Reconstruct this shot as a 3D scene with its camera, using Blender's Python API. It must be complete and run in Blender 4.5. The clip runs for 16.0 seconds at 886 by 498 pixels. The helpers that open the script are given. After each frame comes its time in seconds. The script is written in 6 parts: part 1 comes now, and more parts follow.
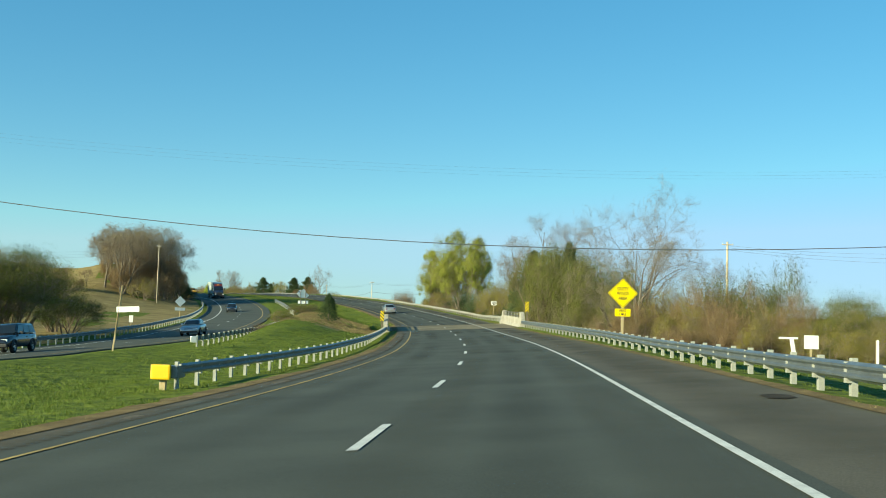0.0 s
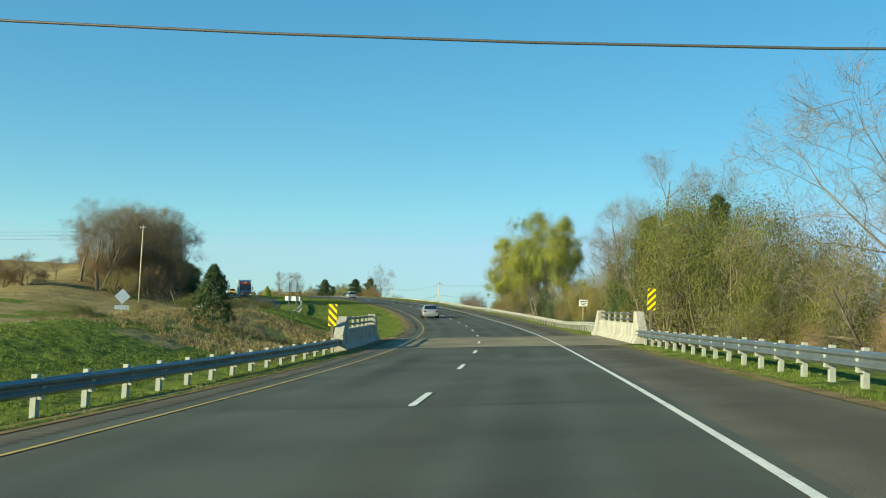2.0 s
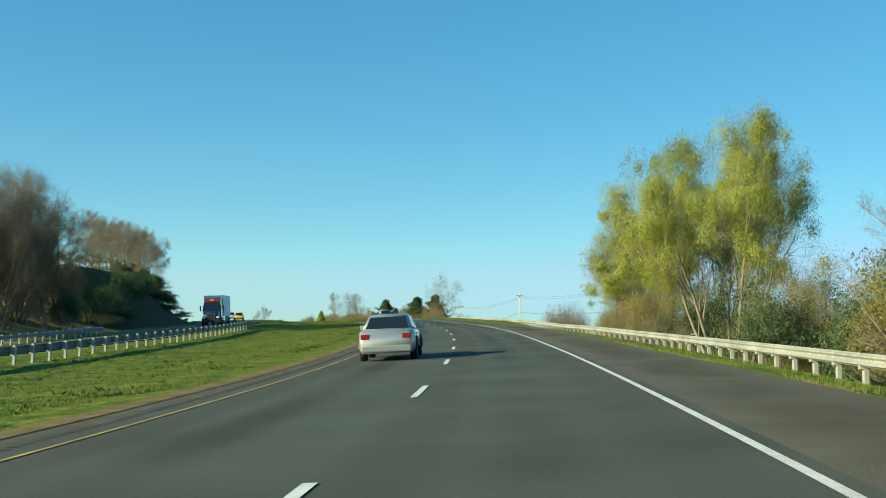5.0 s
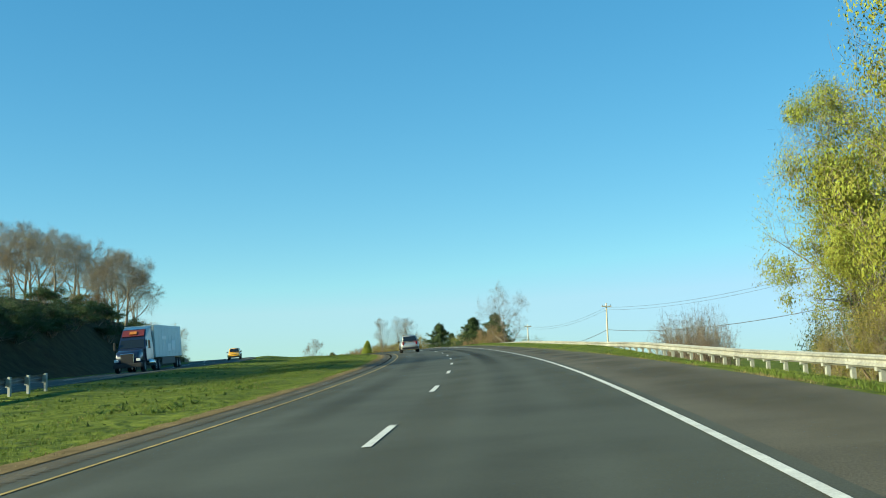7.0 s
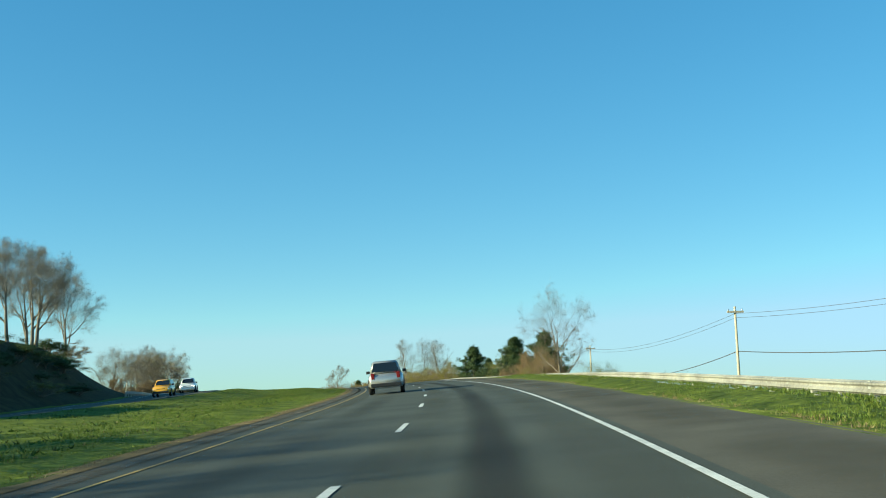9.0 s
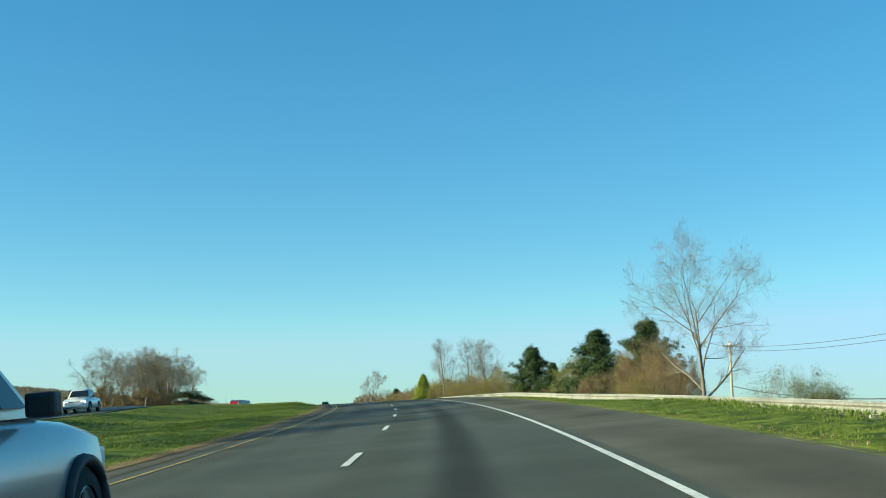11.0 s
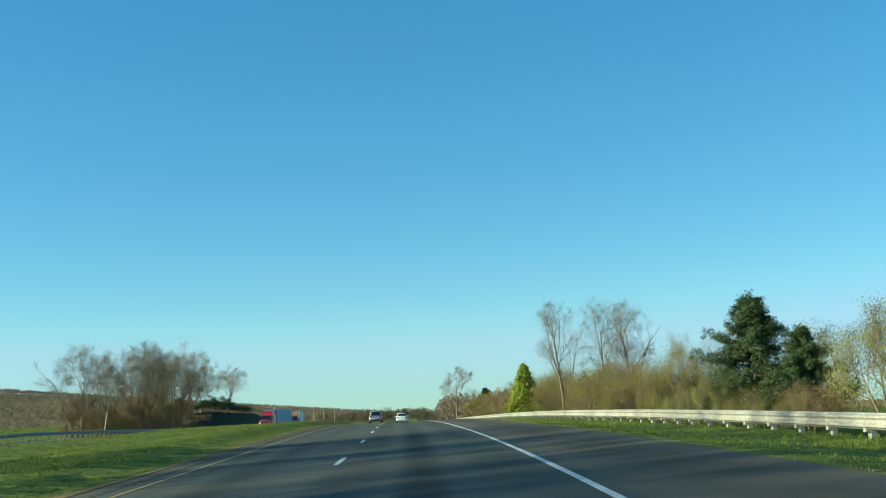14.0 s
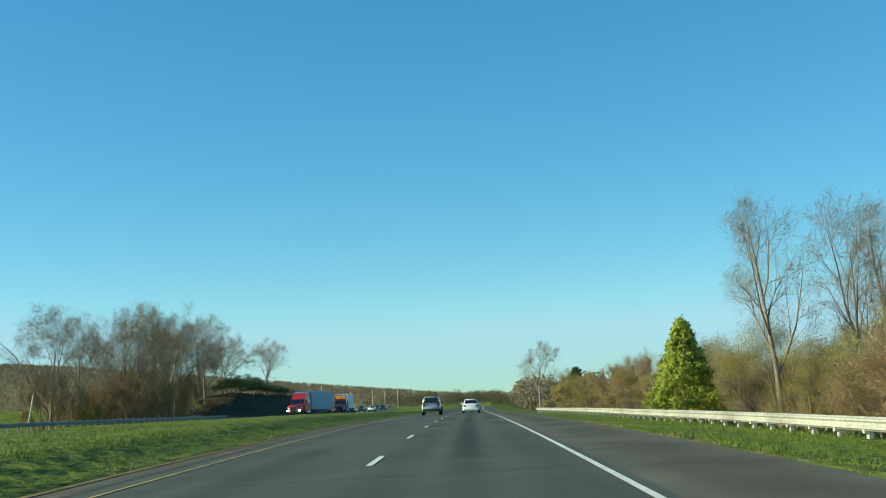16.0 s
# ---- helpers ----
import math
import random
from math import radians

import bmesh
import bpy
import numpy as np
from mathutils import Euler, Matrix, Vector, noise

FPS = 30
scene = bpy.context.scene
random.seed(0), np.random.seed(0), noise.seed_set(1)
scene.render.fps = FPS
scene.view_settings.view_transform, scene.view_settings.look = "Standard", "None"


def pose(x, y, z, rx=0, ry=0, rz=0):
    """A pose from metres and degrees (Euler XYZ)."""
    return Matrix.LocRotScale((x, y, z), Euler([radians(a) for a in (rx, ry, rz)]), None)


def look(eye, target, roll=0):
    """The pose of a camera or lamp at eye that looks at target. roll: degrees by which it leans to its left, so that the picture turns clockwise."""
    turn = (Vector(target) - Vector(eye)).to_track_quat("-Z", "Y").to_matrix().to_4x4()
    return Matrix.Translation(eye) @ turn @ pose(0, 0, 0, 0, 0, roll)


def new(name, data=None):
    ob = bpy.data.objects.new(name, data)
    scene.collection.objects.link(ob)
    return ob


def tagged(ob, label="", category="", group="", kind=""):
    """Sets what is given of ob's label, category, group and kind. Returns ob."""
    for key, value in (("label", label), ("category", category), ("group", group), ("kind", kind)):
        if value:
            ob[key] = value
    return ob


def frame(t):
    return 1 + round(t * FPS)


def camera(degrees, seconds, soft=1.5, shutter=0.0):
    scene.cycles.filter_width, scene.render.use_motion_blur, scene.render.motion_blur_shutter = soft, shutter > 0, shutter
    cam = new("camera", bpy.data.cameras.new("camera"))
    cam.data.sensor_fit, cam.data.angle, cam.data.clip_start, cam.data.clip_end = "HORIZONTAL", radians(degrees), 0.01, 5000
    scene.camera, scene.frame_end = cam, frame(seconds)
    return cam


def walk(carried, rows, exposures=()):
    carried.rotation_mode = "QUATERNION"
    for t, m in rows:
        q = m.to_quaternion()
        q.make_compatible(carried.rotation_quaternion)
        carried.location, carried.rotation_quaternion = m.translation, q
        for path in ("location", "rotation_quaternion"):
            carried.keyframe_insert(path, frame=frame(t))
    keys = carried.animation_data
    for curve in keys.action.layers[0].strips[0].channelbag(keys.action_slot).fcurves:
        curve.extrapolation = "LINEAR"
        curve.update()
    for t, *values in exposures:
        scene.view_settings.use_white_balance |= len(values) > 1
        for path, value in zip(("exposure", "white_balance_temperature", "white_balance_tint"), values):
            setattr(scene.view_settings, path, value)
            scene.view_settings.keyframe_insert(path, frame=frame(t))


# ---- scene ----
cam = camera(44.27, 16.0, soft=1.0)
# seconds, eye x y z, yaw (to the left), pitch (up), lean (to the right)
ROWS = [
    (0.0, -0.09, 0.00, 1.14, 3.54, 3.89, -1.59),
    (0.5, 0.04, 13.81, 1.10, 4.85, 3.55, -2.54),
    (1.0, 0.14, 27.72, 1.12, 6.09, 3.78, -2.19),
    (1.5, 0.01, 41.71, 1.15, 7.13, 4.24, -1.77),
    (2.0, -0.42, 55.80, 1.21, 8.50, 4.25, -2.40),
    (2.5, -1.33, 69.90, 1.32, 9.01, 4.83, -1.89),
    (3.0, -2.47, 83.94, 1.46, 10.35, 4.72, -2.21),
    (3.5, -3.78, 97.94, 1.67, 11.02, 5.32, -1.97),
    (4.0, -5.33, 111.88, 1.94, 11.80, 4.92, -2.19),
    (4.5, -6.98, 125.71, 2.28, 12.89, 5.19, -1.57),
    (5.0, -8.93, 139.33, 2.66, 13.97, 5.46, -0.95),
    (5.5, -11.19, 152.74, 3.07, 14.95, 5.73, -0.34),
    (6.0, -13.69, 165.94, 3.53, 15.72, 6.00, 0.28),
    (6.5, -16.52, 178.96, 4.01, 16.37, 6.27, 0.90),
    (7.0, -19.54, 191.87, 4.53, 17.73, 6.80, 1.63),
    (7.5, -22.76, 204.68, 5.06, 19.56, 8.08, 1.00),
    (8.0, -26.18, 217.37, 5.56, 19.97, 7.96, 1.18),
    (8.5, -29.84, 230.00, 6.05, 20.22, 7.84, 1.01),
    (9.0, -33.73, 242.64, 6.53, 20.10, 8.21, 1.52),
    (9.5, -37.83, 255.28, 7.02, 20.64, 8.31, 1.40),
    (10.0, -42.17, 267.91, 7.51, 21.37, 8.41, 1.27),
    (10.5, -46.72, 280.49, 8.01, 22.17, 8.51, 1.15),
    (11.0, -51.52, 292.97, 8.47, 22.91, 8.61, 1.02),
    (11.5, -56.55, 305.33, 8.91, 23.58, 8.71, 0.90),
    (12.0, -61.79, 317.59, 9.30, 24.38, 8.83, 2.10),
    (12.5, -67.21, 329.72, 9.65, 24.84, 9.22, 2.19),
    (13.0, -72.82, 341.68, 9.98, 25.94, 8.70, 1.64),
    (13.5, -78.63, 353.45, 10.26, 26.28, 8.52, 2.14),
    (14.0, -84.65, 365.04, 10.51, 27.58, 8.67, 2.59),
    (14.5, -90.89, 376.45, 10.72, 28.74, 8.56, 2.99),
    (15.0, -97.28, 387.75, 10.90, 30.45, 8.23, 2.71),
    (15.5, -103.77, 398.97, 11.04, 31.08, 7.96, 2.22),
    (16.0, -110.31, 410.14, 11.15, 31.49, 7.88, 2.00),
]
V_NODES = [27.53, 28.28, 28.03, 26.7, 26.23, 26.79, 26.65, 26.03, 25.86]
K_NODES = [-1.09, 1.37, 1.63, 0.71, 1.75, 1.79, 1.28, 1.18, 1.41, 1.06, 1.57, 1.42, 1.24, 1.55, 1.47, 0.67, 0.25, -0.15, -0.04, -0.03, -0.04, -0.05, -0.05, -0.05, -0.05, -0.05, -0.05, -0.05, -0.05, -0.05, -0.05]
G_NODES = [-0.67, 0.13, 0.72, 1.22, 2.27, 2.84, 3.51, 4.06, 3.79, 3.6, 3.78, 3.37, 2.79, 2.29, 1.78, 1.23, 0.73, 0.14, -0.39, -0.67, -0.78, -0.77, -0.69, -0.57, -0.45, -0.32, -0.21, -0.11, -0.02, 0.07, 0.16]
B_NODES = [3.37, 4.4, 3.19, 3.78, 3.88, 3.16, 4.13, 3.75, 1.9, 0.3, 0.17, 0.14, 0.11, 0.09, 0.08, 0.08]


def aim(x, y, z, yaw, pitch, lean):
    a, b = radians(yaw), radians(pitch)
    eye = Vector((x, y, z))
    return look(eye, eye + 10 * Vector((-math.sin(a) * math.cos(b), math.cos(a) * math.cos(b), math.sin(b))), -lean)


walk(cam, [(r[0], aim(*r[1:])) for r in ROWS], exposures=[(0.0, 0.90, 6880, -16), (4.0, 0.90, 6880, -16), (6.4, 1.02, 6740, -16), (7.0, 1.02, 6700, -16), (7.5, 0.90, 6680, -16), (8.2, 0.94, 6640, -17), (9.0, 0.98, 6600, -17), (12.5, 0.92, 6440, -17), (16.0, 0.90, 6440, -17)])

# ---- world and sun ----
SUN_ELEV, SUN_LEFT = 17.8, 127.0          # the sun stands behind and to the left of the first view
world = bpy.data.worlds.new("sky")
scene.world = world
world.use_nodes = True
wt = world.node_tree
sky = wt.nodes.new("ShaderNodeTexSky")
sky.sky_type = "NISHITA"
sky.sun_disc = False
sky.sun_elevation = radians(SUN_ELEV)
sky.sun_rotation = radians(-SUN_LEFT)
sky.altitude = 700
sky.air_density, sky.dust_density, sky.ozone_density = 1.0, 0.0, 3.5
vivid = wt.nodes.new("ShaderNodeHueSaturation")
vivid.inputs["Saturation"].default_value = 1.42
soften = wt.nodes.new("ShaderNodeGamma")
soften.inputs["Gamma"].default_value = 0.68
wt.links.new(sky.outputs[0], soften.inputs["Color"])
wt.links.new(soften.outputs[0], vivid.inputs["Color"])
clear = wt.nodes.new("ShaderNodeMix")
clear.data_type, clear.blend_type = "RGBA", "MULTIPLY"
clear.inputs[0].default_value = 1.0
clear.inputs[7].default_value = (0.915, 0.985, 1.06, 1.0)
wt.links.new(vivid.outputs[0], clear.inputs[6])
crisp = wt.nodes.new("ShaderNodeMix")     # clear dry air: little yellow near the horizon
crisp.data_type, crisp.blend_type = "RGBA", "DARKEN"
crisp.inputs[0].default_value = 0.86
crisp.inputs[7].default_value = (1.72, 2.47, 9.0, 1.0)
wt.links.new(clear.outputs[2], crisp.inputs[6])
wt.links.new(crisp.outputs[2], wt.nodes["Background"].inputs[0])
wt.nodes["Background"].inputs[1].default_value = 0.15
sun = new("sun", bpy.data.lights.new("sun", "SUN"))
sun.data.energy, sun.data.angle, sun.data.color = 5.0, radians(0.5), (1.0, 0.86, 0.64)
sl, se = radians(SUN_LEFT), radians(SUN_ELEV)
SUN_DIR = Vector((-math.sin(sl) * math.cos(se), math.cos(sl) * math.cos(se), math.sin(se)))
sun.matrix_world = look(SUN_DIR * 300, (0, 0, 0))

# ---- the road's line: speed, bend, grade and banking along the drive ----
TAU = np.arange(0, 30.001, 0.1)


def run(a):
    return np.concatenate([[0], np.cumsum(0.5 * (a[1:] + a[:-1]))])


_v = np.interp(TAU, np.arange(0, 16.1, 2), V_NODES) * 0.1
_k = np.interp(TAU, np.arange(0, 30.1, 1), K_NODES) * 1e-3
_g = np.interp(TAU, np.arange(0, 30.1, 1), G_NODES) * 1e-2
LS = run(_v)
LH = run(_k * _v)
LX, LY, LZ = run(-np.sin(LH) * _v), run(np.cos(LH) * _v), run(_g * _v)
LB = np.interp(TAU, np.arange(0, 30.1, 2), B_NODES)
S_END = float(LS[-1])


def line(s):
    """x, y, z, heading and banking (tangent) of the drive lane at s metres; arrays."""
    s = np.asarray(s, float)
    h = np.interp(s, LS, LH)
    x, y, z = np.interp(s, LS, LX), np.interp(s, LS, LY), np.interp(s, LS, LZ)
    e = np.where(s < 0, s, np.where(s > S_END, s - S_END, 0.0))
    return x - np.sin(h) * e, y + np.cos(h) * e, z, h, np.tan(np.radians(np.interp(s, LS, LB)))


def step(a, b, v):
    q = np.clip((np.asarray(v, float) - a) / (b - a), 0, 1)
    return q * q * (3 - 2 * q)


OPP_A, OPP_B = -33.4, -22.4               # the opposite carriageway, between its pavement edges
BR_A, BR_B = 103.2, 119.0                 # the bridge


def plane(s, o):
    """Height of the banked pavement above the lane's line."""
    return np.interp(s, LS, np.tan(np.radians(LB))) * np.clip(o, -34.0, 5.6)


def crest(s):
    """Rise of the opposite carriageway over its plane."""
    return np.interp(s, (62, 85, 105, 120, 145, 285, 350, 400, 445), (0.65, 0.38, 0.22, 0.26, 0.5, 0.5, 0.9, 1.0, 0.0))


def opp_plane(s, o):
    return plane(s, o) + crest(s)


def land(s, o):
    """Height of the ground above the lane's line."""
    s, o = np.asarray(s, float), np.asarray(o, float)
    z = plane(s, o)
    # swale and swell of the median
    med = step(-6.4, -9.0, o) * step(-22.3, -19.5, o)
    z = z - 0.2 * step(-6.6, -8.0, o) * step(-22.3, -19.5, o) + crest(s) * step(-13.0, -22.0, o)
    z = z + 2.0 * np.interp(s, (58, 75, 86, 104, 130, 142, 150), (0, 0.45, 0.8, 1, 1, 0.3, 0)) * np.exp(-((o + 15.4) / np.where(o > -15.4, 4.7, 2.5)) ** 2)
    z = z + med * (0.35 * np.interp(s, (170, 240, 400, 440, 560, 660), (0, 1, 1, 1.9, 1.9, 0.4)))
    # the valley under the bridge
    gul = step(103.5, 106, s) * step(120.5, 118, s) * step(-9.5, -7.8, o)
    gul = np.maximum(gul, step(94, 103, s) * step(128, 120, s) * step(7.0, 9.5, o))
    z = z - 4.5 * gul
    # hill on the far side of the opposite carriageway
    hill = np.interp(s, (60, 160, 200, 250, 290, 330, 395, 430, 475, 560, 700, 900), (0.0, 0.3, 1.0, 4.5, 8.0, 8.5, 7.0, 2.5, -2.2, -2.5, -2.0, -9.0))
    brow = np.interp(s, (230, 280, 430, 480), (-62.0, -46.0, -46.0, -62.0))
    z = z + hill * step(0, 1, (o + 34.5) / (brow + 34.5)) * (1 - 0.88 * step(-54.0, -74.0, o) * step(400, 320, s))
    z = z + 5.0 * np.interp(s, (598, 622, 690, 715), (0, 1, 1, 0)) * step(-34.2, -42.0, o)
    # fall of the right bank
    drop = np.interp(s, (-100, 60, 95, 125, 170, 340, 400, 600, 800), (1.4, 1.5, 4.0, 5.0, 5.0, 4.0, 1.6, 1.4, 2.0))
    z = z - drop * step(8.0, 22.0, o) 
    z = z - np.interp(s, (119, 150, 230, 250, 330, 420), (0.0, 0.7, 0.7, 0.5, 0.5, 0.45)) * np.clip((o - 4.3) / 4.2, 0, 1)
    z = z + 0.38 * np.interp(s, (232, 255, 330, 350), (0, 1, 1, 0)) * np.exp(-((o - 6.6) / 1.1) ** 2)
    z = z + 0.27 * np.interp(s, (345, 365, 545, 575), (0, 1, 1, 0)) * np.exp(-((o - 9.0) / 1.5) ** 2)
    z = z - 0.2 * np.interp(s, (40, 85), (1, 0)) * np.clip((o - 4.5) / 0.8, 0, 1)
    z = z + 0.10 * np.interp(s, (150, 180, 232, 255), (0, 1, 1, 0)) * np.exp(-((o - 7.4) / 0.75) ** 2)
    # far country
    far = step(700, 1500, s)
    z = z - 14.0 * far * step(-60, -200, o) - 10.0 * far * step(60, 300, o)
    # a long wooded ridge beyond the valley, rising to the left
    x, y, base, h, _ = line(s)
    dx, dy = x + np.cos(h) * o + 90.0, y + np.sin(h) * o - 370.0
    away, bearing = np.hypot(dx, dy), np.degrees(np.arctan2(-dx, dy))
    rise = np.tan(np.radians(np.interp(bearing, (24, 29, 32, 41, 50, 56, 75, 90), (0.0, 0.06, 0.3, 1.2, 2.1, 2.5, 2.2, 0.0))))
    k = step(1400, 2900, away) * step(0.0, 0.004, rise)
    z = z * (1 - k) + (rise * np.minimum(away, 3000.0) + 10.0 - base) * k
    # beneath the pavements the ground lies deeper
    z = z - 0.10 * ((o > -6.5) & (o < 4.2)) - 0.10 * ((o > OPP_A - 0.2) & (o < OPP_B + 0.2))
    return z


def spot(s, o, up=0.0, ground=True):
    """World place at s along, o to the right; up above the ground (or above the lane's line)."""
    x, y, z, h, b = line(s)
    top = float(land(s, o)) if ground else 0.0
    return Vector((float(x + math.cos(h) * o), float(y + math.sin(h) * o), float(z) + top + up))


def heading(s):
    return math.degrees(float(line(s)[3]))


# ---- materials ----
def material(name, rgb, rough=0.6, metal=0.0, var=0.25, scale=8.0, fine=0.0, bump=0.0, tint=None, detail=6.0, spec=0.5, stretch=None, random_hue=0.0, lumps=None):
    """Principled surface: two scales of noise between darker, base and tint colours, with fine relief."""
    m = bpy.data.materials.new(name)
    m.use_nodes = True
    t = m.node_tree
    b = t.nodes["Principled BSDF"]
    b.inputs["Roughness"].default_value, b.inputs["Metallic"].default_value = rough, metal
    b.inputs["Specular IOR Level"].default_value = spec
    co = t.nodes.new("ShaderNodeTexCoord")
    src = co.outputs["Object"]
    if stretch:
        mp = t.nodes.new("ShaderNodeMapping")
        mp.inputs["Scale"].default_value = stretch
        t.links.new(src, mp.inputs[0])
        src = mp.outputs[0]
    n1 = t.nodes.new("ShaderNodeTexNoise")
    n1.inputs["Scale"].default_value, n1.inputs["Detail"].default_value = scale, detail
    t.links.new(src, n1.inputs["Vector"])
    n2 = t.nodes.new("ShaderNodeTexNoise")
    n2.inputs["Scale"].default_value, n2.inputs["Detail"].default_value = fine or scale * 14, 4.0
    t.links.new(src, n2.inputs["Vector"])
    mix = t.nodes.new("ShaderNodeMath")
    mix.operation = "MULTIPLY_ADD"
    mix.inputs[1].default_value = 0.45
    t.links.new(n2.outputs["Fac"], mix.inputs[0])
    half = t.nodes.new("ShaderNodeMath")
    half.operation = "MULTIPLY"
    half.inputs[1].default_value = 0.55
    t.links.new(n1.outputs["Fac"], half.inputs[0])
    t.links.new(half.outputs[0], mix.inputs[2])
    ramp = t.nodes.new("ShaderNodeValToRGB")
    e = ramp.color_ramp.elements
    e[0].position, e[1].position = 0.33, 0.67
    lo = [c * (1 - var) for c in rgb]
    hi = list(tint) if tint else [min(1.0, c * (1 + var)) for c in rgb]
    e[0].color, e[1].color = (*lo, 1), (*hi, 1)
    t.links.new(mix.outputs[0], ramp.inputs[0])
    col = ramp.outputs[0]
    if random_hue:
        g = t.nodes.new("ShaderNodeNewGeometry")
        hs = t.nodes.new("ShaderNodeHueSaturation")
        ma = t.nodes.new("ShaderNodeMapRange")
        ma.inputs["To Min"].default_value, ma.inputs["To Max"].default_value = 1 - random_hue, 1 + random_hue
        t.links.new(g.outputs["Random Per Island"], ma.inputs[0])
        t.links.new(ma.outputs[0], hs.inputs["Value"])
        mb = t.nodes.new("ShaderNodeMapRange")
        mb.inputs["To Min"].default_value, mb.inputs["To Max"].default_value = 0.5 - random_hue * 0.08, 0.5 + random_hue * 0.08
        t.links.new(g.outputs["Random Per Island"], mb.inputs[0])
        t.links.new(mb.outputs[0], hs.inputs["Hue"])
        t.links.new(col, hs.inputs["Color"])
        col = hs.outputs[0]
    t.links.new(col, b.inputs["Base Color"])
    if bump:
        bp = t.nodes.new("ShaderNodeBump")
        bp.inputs["Strength"].default_value = bump
        bp.inputs["Distance"].default_value = 0.02
        t.links.new(n2.outputs["Fac"], bp.inputs["Height"])
        t.links.new(bp.outputs[0], b.inputs["Normal"])
    if lumps:                             # coarser unevenness: size per metre, height in metres
        n3 = t.nodes.new("ShaderNodeTexNoise")
        n3.inputs["Scale"].default_value, n3.inputs["Detail"].default_value = lumps[0], 5.0
        t.links.new(src, n3.inputs["Vector"])
        b3 = t.nodes.new("ShaderNodeBump")
        b3.inputs["Strength"].default_value, b3.inputs["Distance"].default_value = 1.0, lumps[1]
        t.links.new(n3.outputs["Fac"], b3.inputs["Height"])
        if bump:
            t.links.new(b3.outputs[0], bp.inputs["Normal"])
        else:
            t.links.new(b3.outputs[0], b.inputs["Normal"])
    return m


def leaf_material(name, rgb, tint, vary=0.35):
    m = material(name, rgb, rough=0.65, var=0.3, scale=0.6, fine=3.0, tint=tint, random_hue=vary, spec=0.3)
    t = m.node_tree
    b = t.nodes["Principled BSDF"]
    tr = t.nodes.new("ShaderNodeBsdfTranslucent")
    ad = t.nodes.new("ShaderNodeMixShader")
    ad.inputs[0].default_value = 0.22
    col = b.inputs["Base Color"].links[0].from_socket
    t.links.new(col, tr.inputs[0])
    out = t.nodes["Material Output"]
    t.links.new(b.outputs[0], ad.inputs[1])
    t.links.new(tr.outputs[0], ad.inputs[2])
    t.links.new(ad.outputs[0], out.inputs[0])
    return m


ASPHALT = material("asphalt", (0.059, 0.063, 0.050), 0.85, var=0.32, scale=0.35, fine=45.0, bump=0.2, tint=(0.082, 0.087, 0.069), spec=0.3)
SHOULDER = material("shoulder_asphalt", (0.092, 0.083, 0.062), 0.9, var=0.35, scale=0.5, fine=40.0, bump=0.35, tint=(0.128, 0.113, 0.085), spec=0.25)
DECK = material("concrete_deck", (0.175, 0.148, 0.092), 0.85, var=0.45, scale=0.45, fine=14.0, bump=0.15, tint=(0.265, 0.222, 0.14), spec=0.3)
CONCRETE = material("concrete", (0.36, 0.335, 0.275), 0.85, var=0.42, scale=1.6, fine=9.0, stretch=(1.0, 1.0, 0.55), bump=0.07, tint=(0.49, 0.455, 0.385))
WHITE_PAINT = material("white_road_paint", (0.62, 0.61, 0.57), 0.7, var=0.3, scale=3.0, fine=40.0, tint=(0.74, 0.73, 0.69))
YELLOW_PAINT = material("yellow_road_paint", (0.36, 0.24, 0.07), 0.7, var=0.55, scale=1.5, fine=40.0, tint=(0.56, 0.38, 0.10))
GRASS = material("grass", (0.085, 0.138, 0.012), 0.9, var=0.6, scale=1.0, fine=7.0, bump=0.6, tint=(0.18, 0.21, 0.032), spec=0.1, lumps=(1.7, 0.22))
TAN_GRASS = material("dry_tan_grass", (0.23, 0.17, 0.07), 0.95, var=0.4, scale=0.3, fine=7.0, bump=0.5, tint=(0.32, 0.25, 0.11), spec=0.1, lumps=(1.2, 0.25))
# litter under the right-hand thicket; on the left banks a dark colour painted for shade
LITTER_SHADE = material("litter_and_bank_shade", (0.045, 0.035, 0.02), 0.95, var=0.5, scale=0.8, fine=9.0, bump=0.6, tint=(0.075, 0.065, 0.03), spec=0.1)
STEEL = material("galvanised_steel", (0.17, 0.19, 0.20), 0.42, metal=0.55, var=0.3, scale=2.0, fine=30.0, bump=0.05, tint=(0.21, 0.235, 0.25))
STEEL_PALE = material("chalky_galvanised_steel", (0.33, 0.31, 0.26), 0.65, metal=0.1, var=0.45, scale=0.55, fine=9.0, bump=0.05, tint=(0.46, 0.44, 0.385))
POST = material("weathered_post", (0.37, 0.37, 0.33), 0.7, metal=0.2, var=0.3, scale=3.0, fine=40.0)
BARK = material("bark", (0.19, 0.15, 0.115), 0.95, var=0.4, scale=3.0, fine=30.0, bump=0.6, tint=(0.29, 0.245, 0.19), spec=0.1)
TWIG = material("twig", (0.20, 0.145, 0.105), 0.95, var=0.3, scale=2.0, tint=(0.30, 0.235, 0.17), spec=0.1)
WOOD = material("pole_wood", (0.50, 0.42, 0.30), 0.9, var=0.3, scale=2.0, fine=20.0, stretch=(6, 6, 0.6), bump=0.3)
RUST_TWIG = material("rust_twig", (0.22, 0.15, 0.09), 0.95, var=0.35, scale=2.0, tint=(0.33, 0.235, 0.145), spec=0.1, random_hue=0.25)
FINE_TWIG = material("fine_twig", (0.20, 0.165, 0.13), 0.95, var=0.35, scale=2.0, tint=(0.31, 0.26, 0.20), spec=0.1, random_hue=0.25)
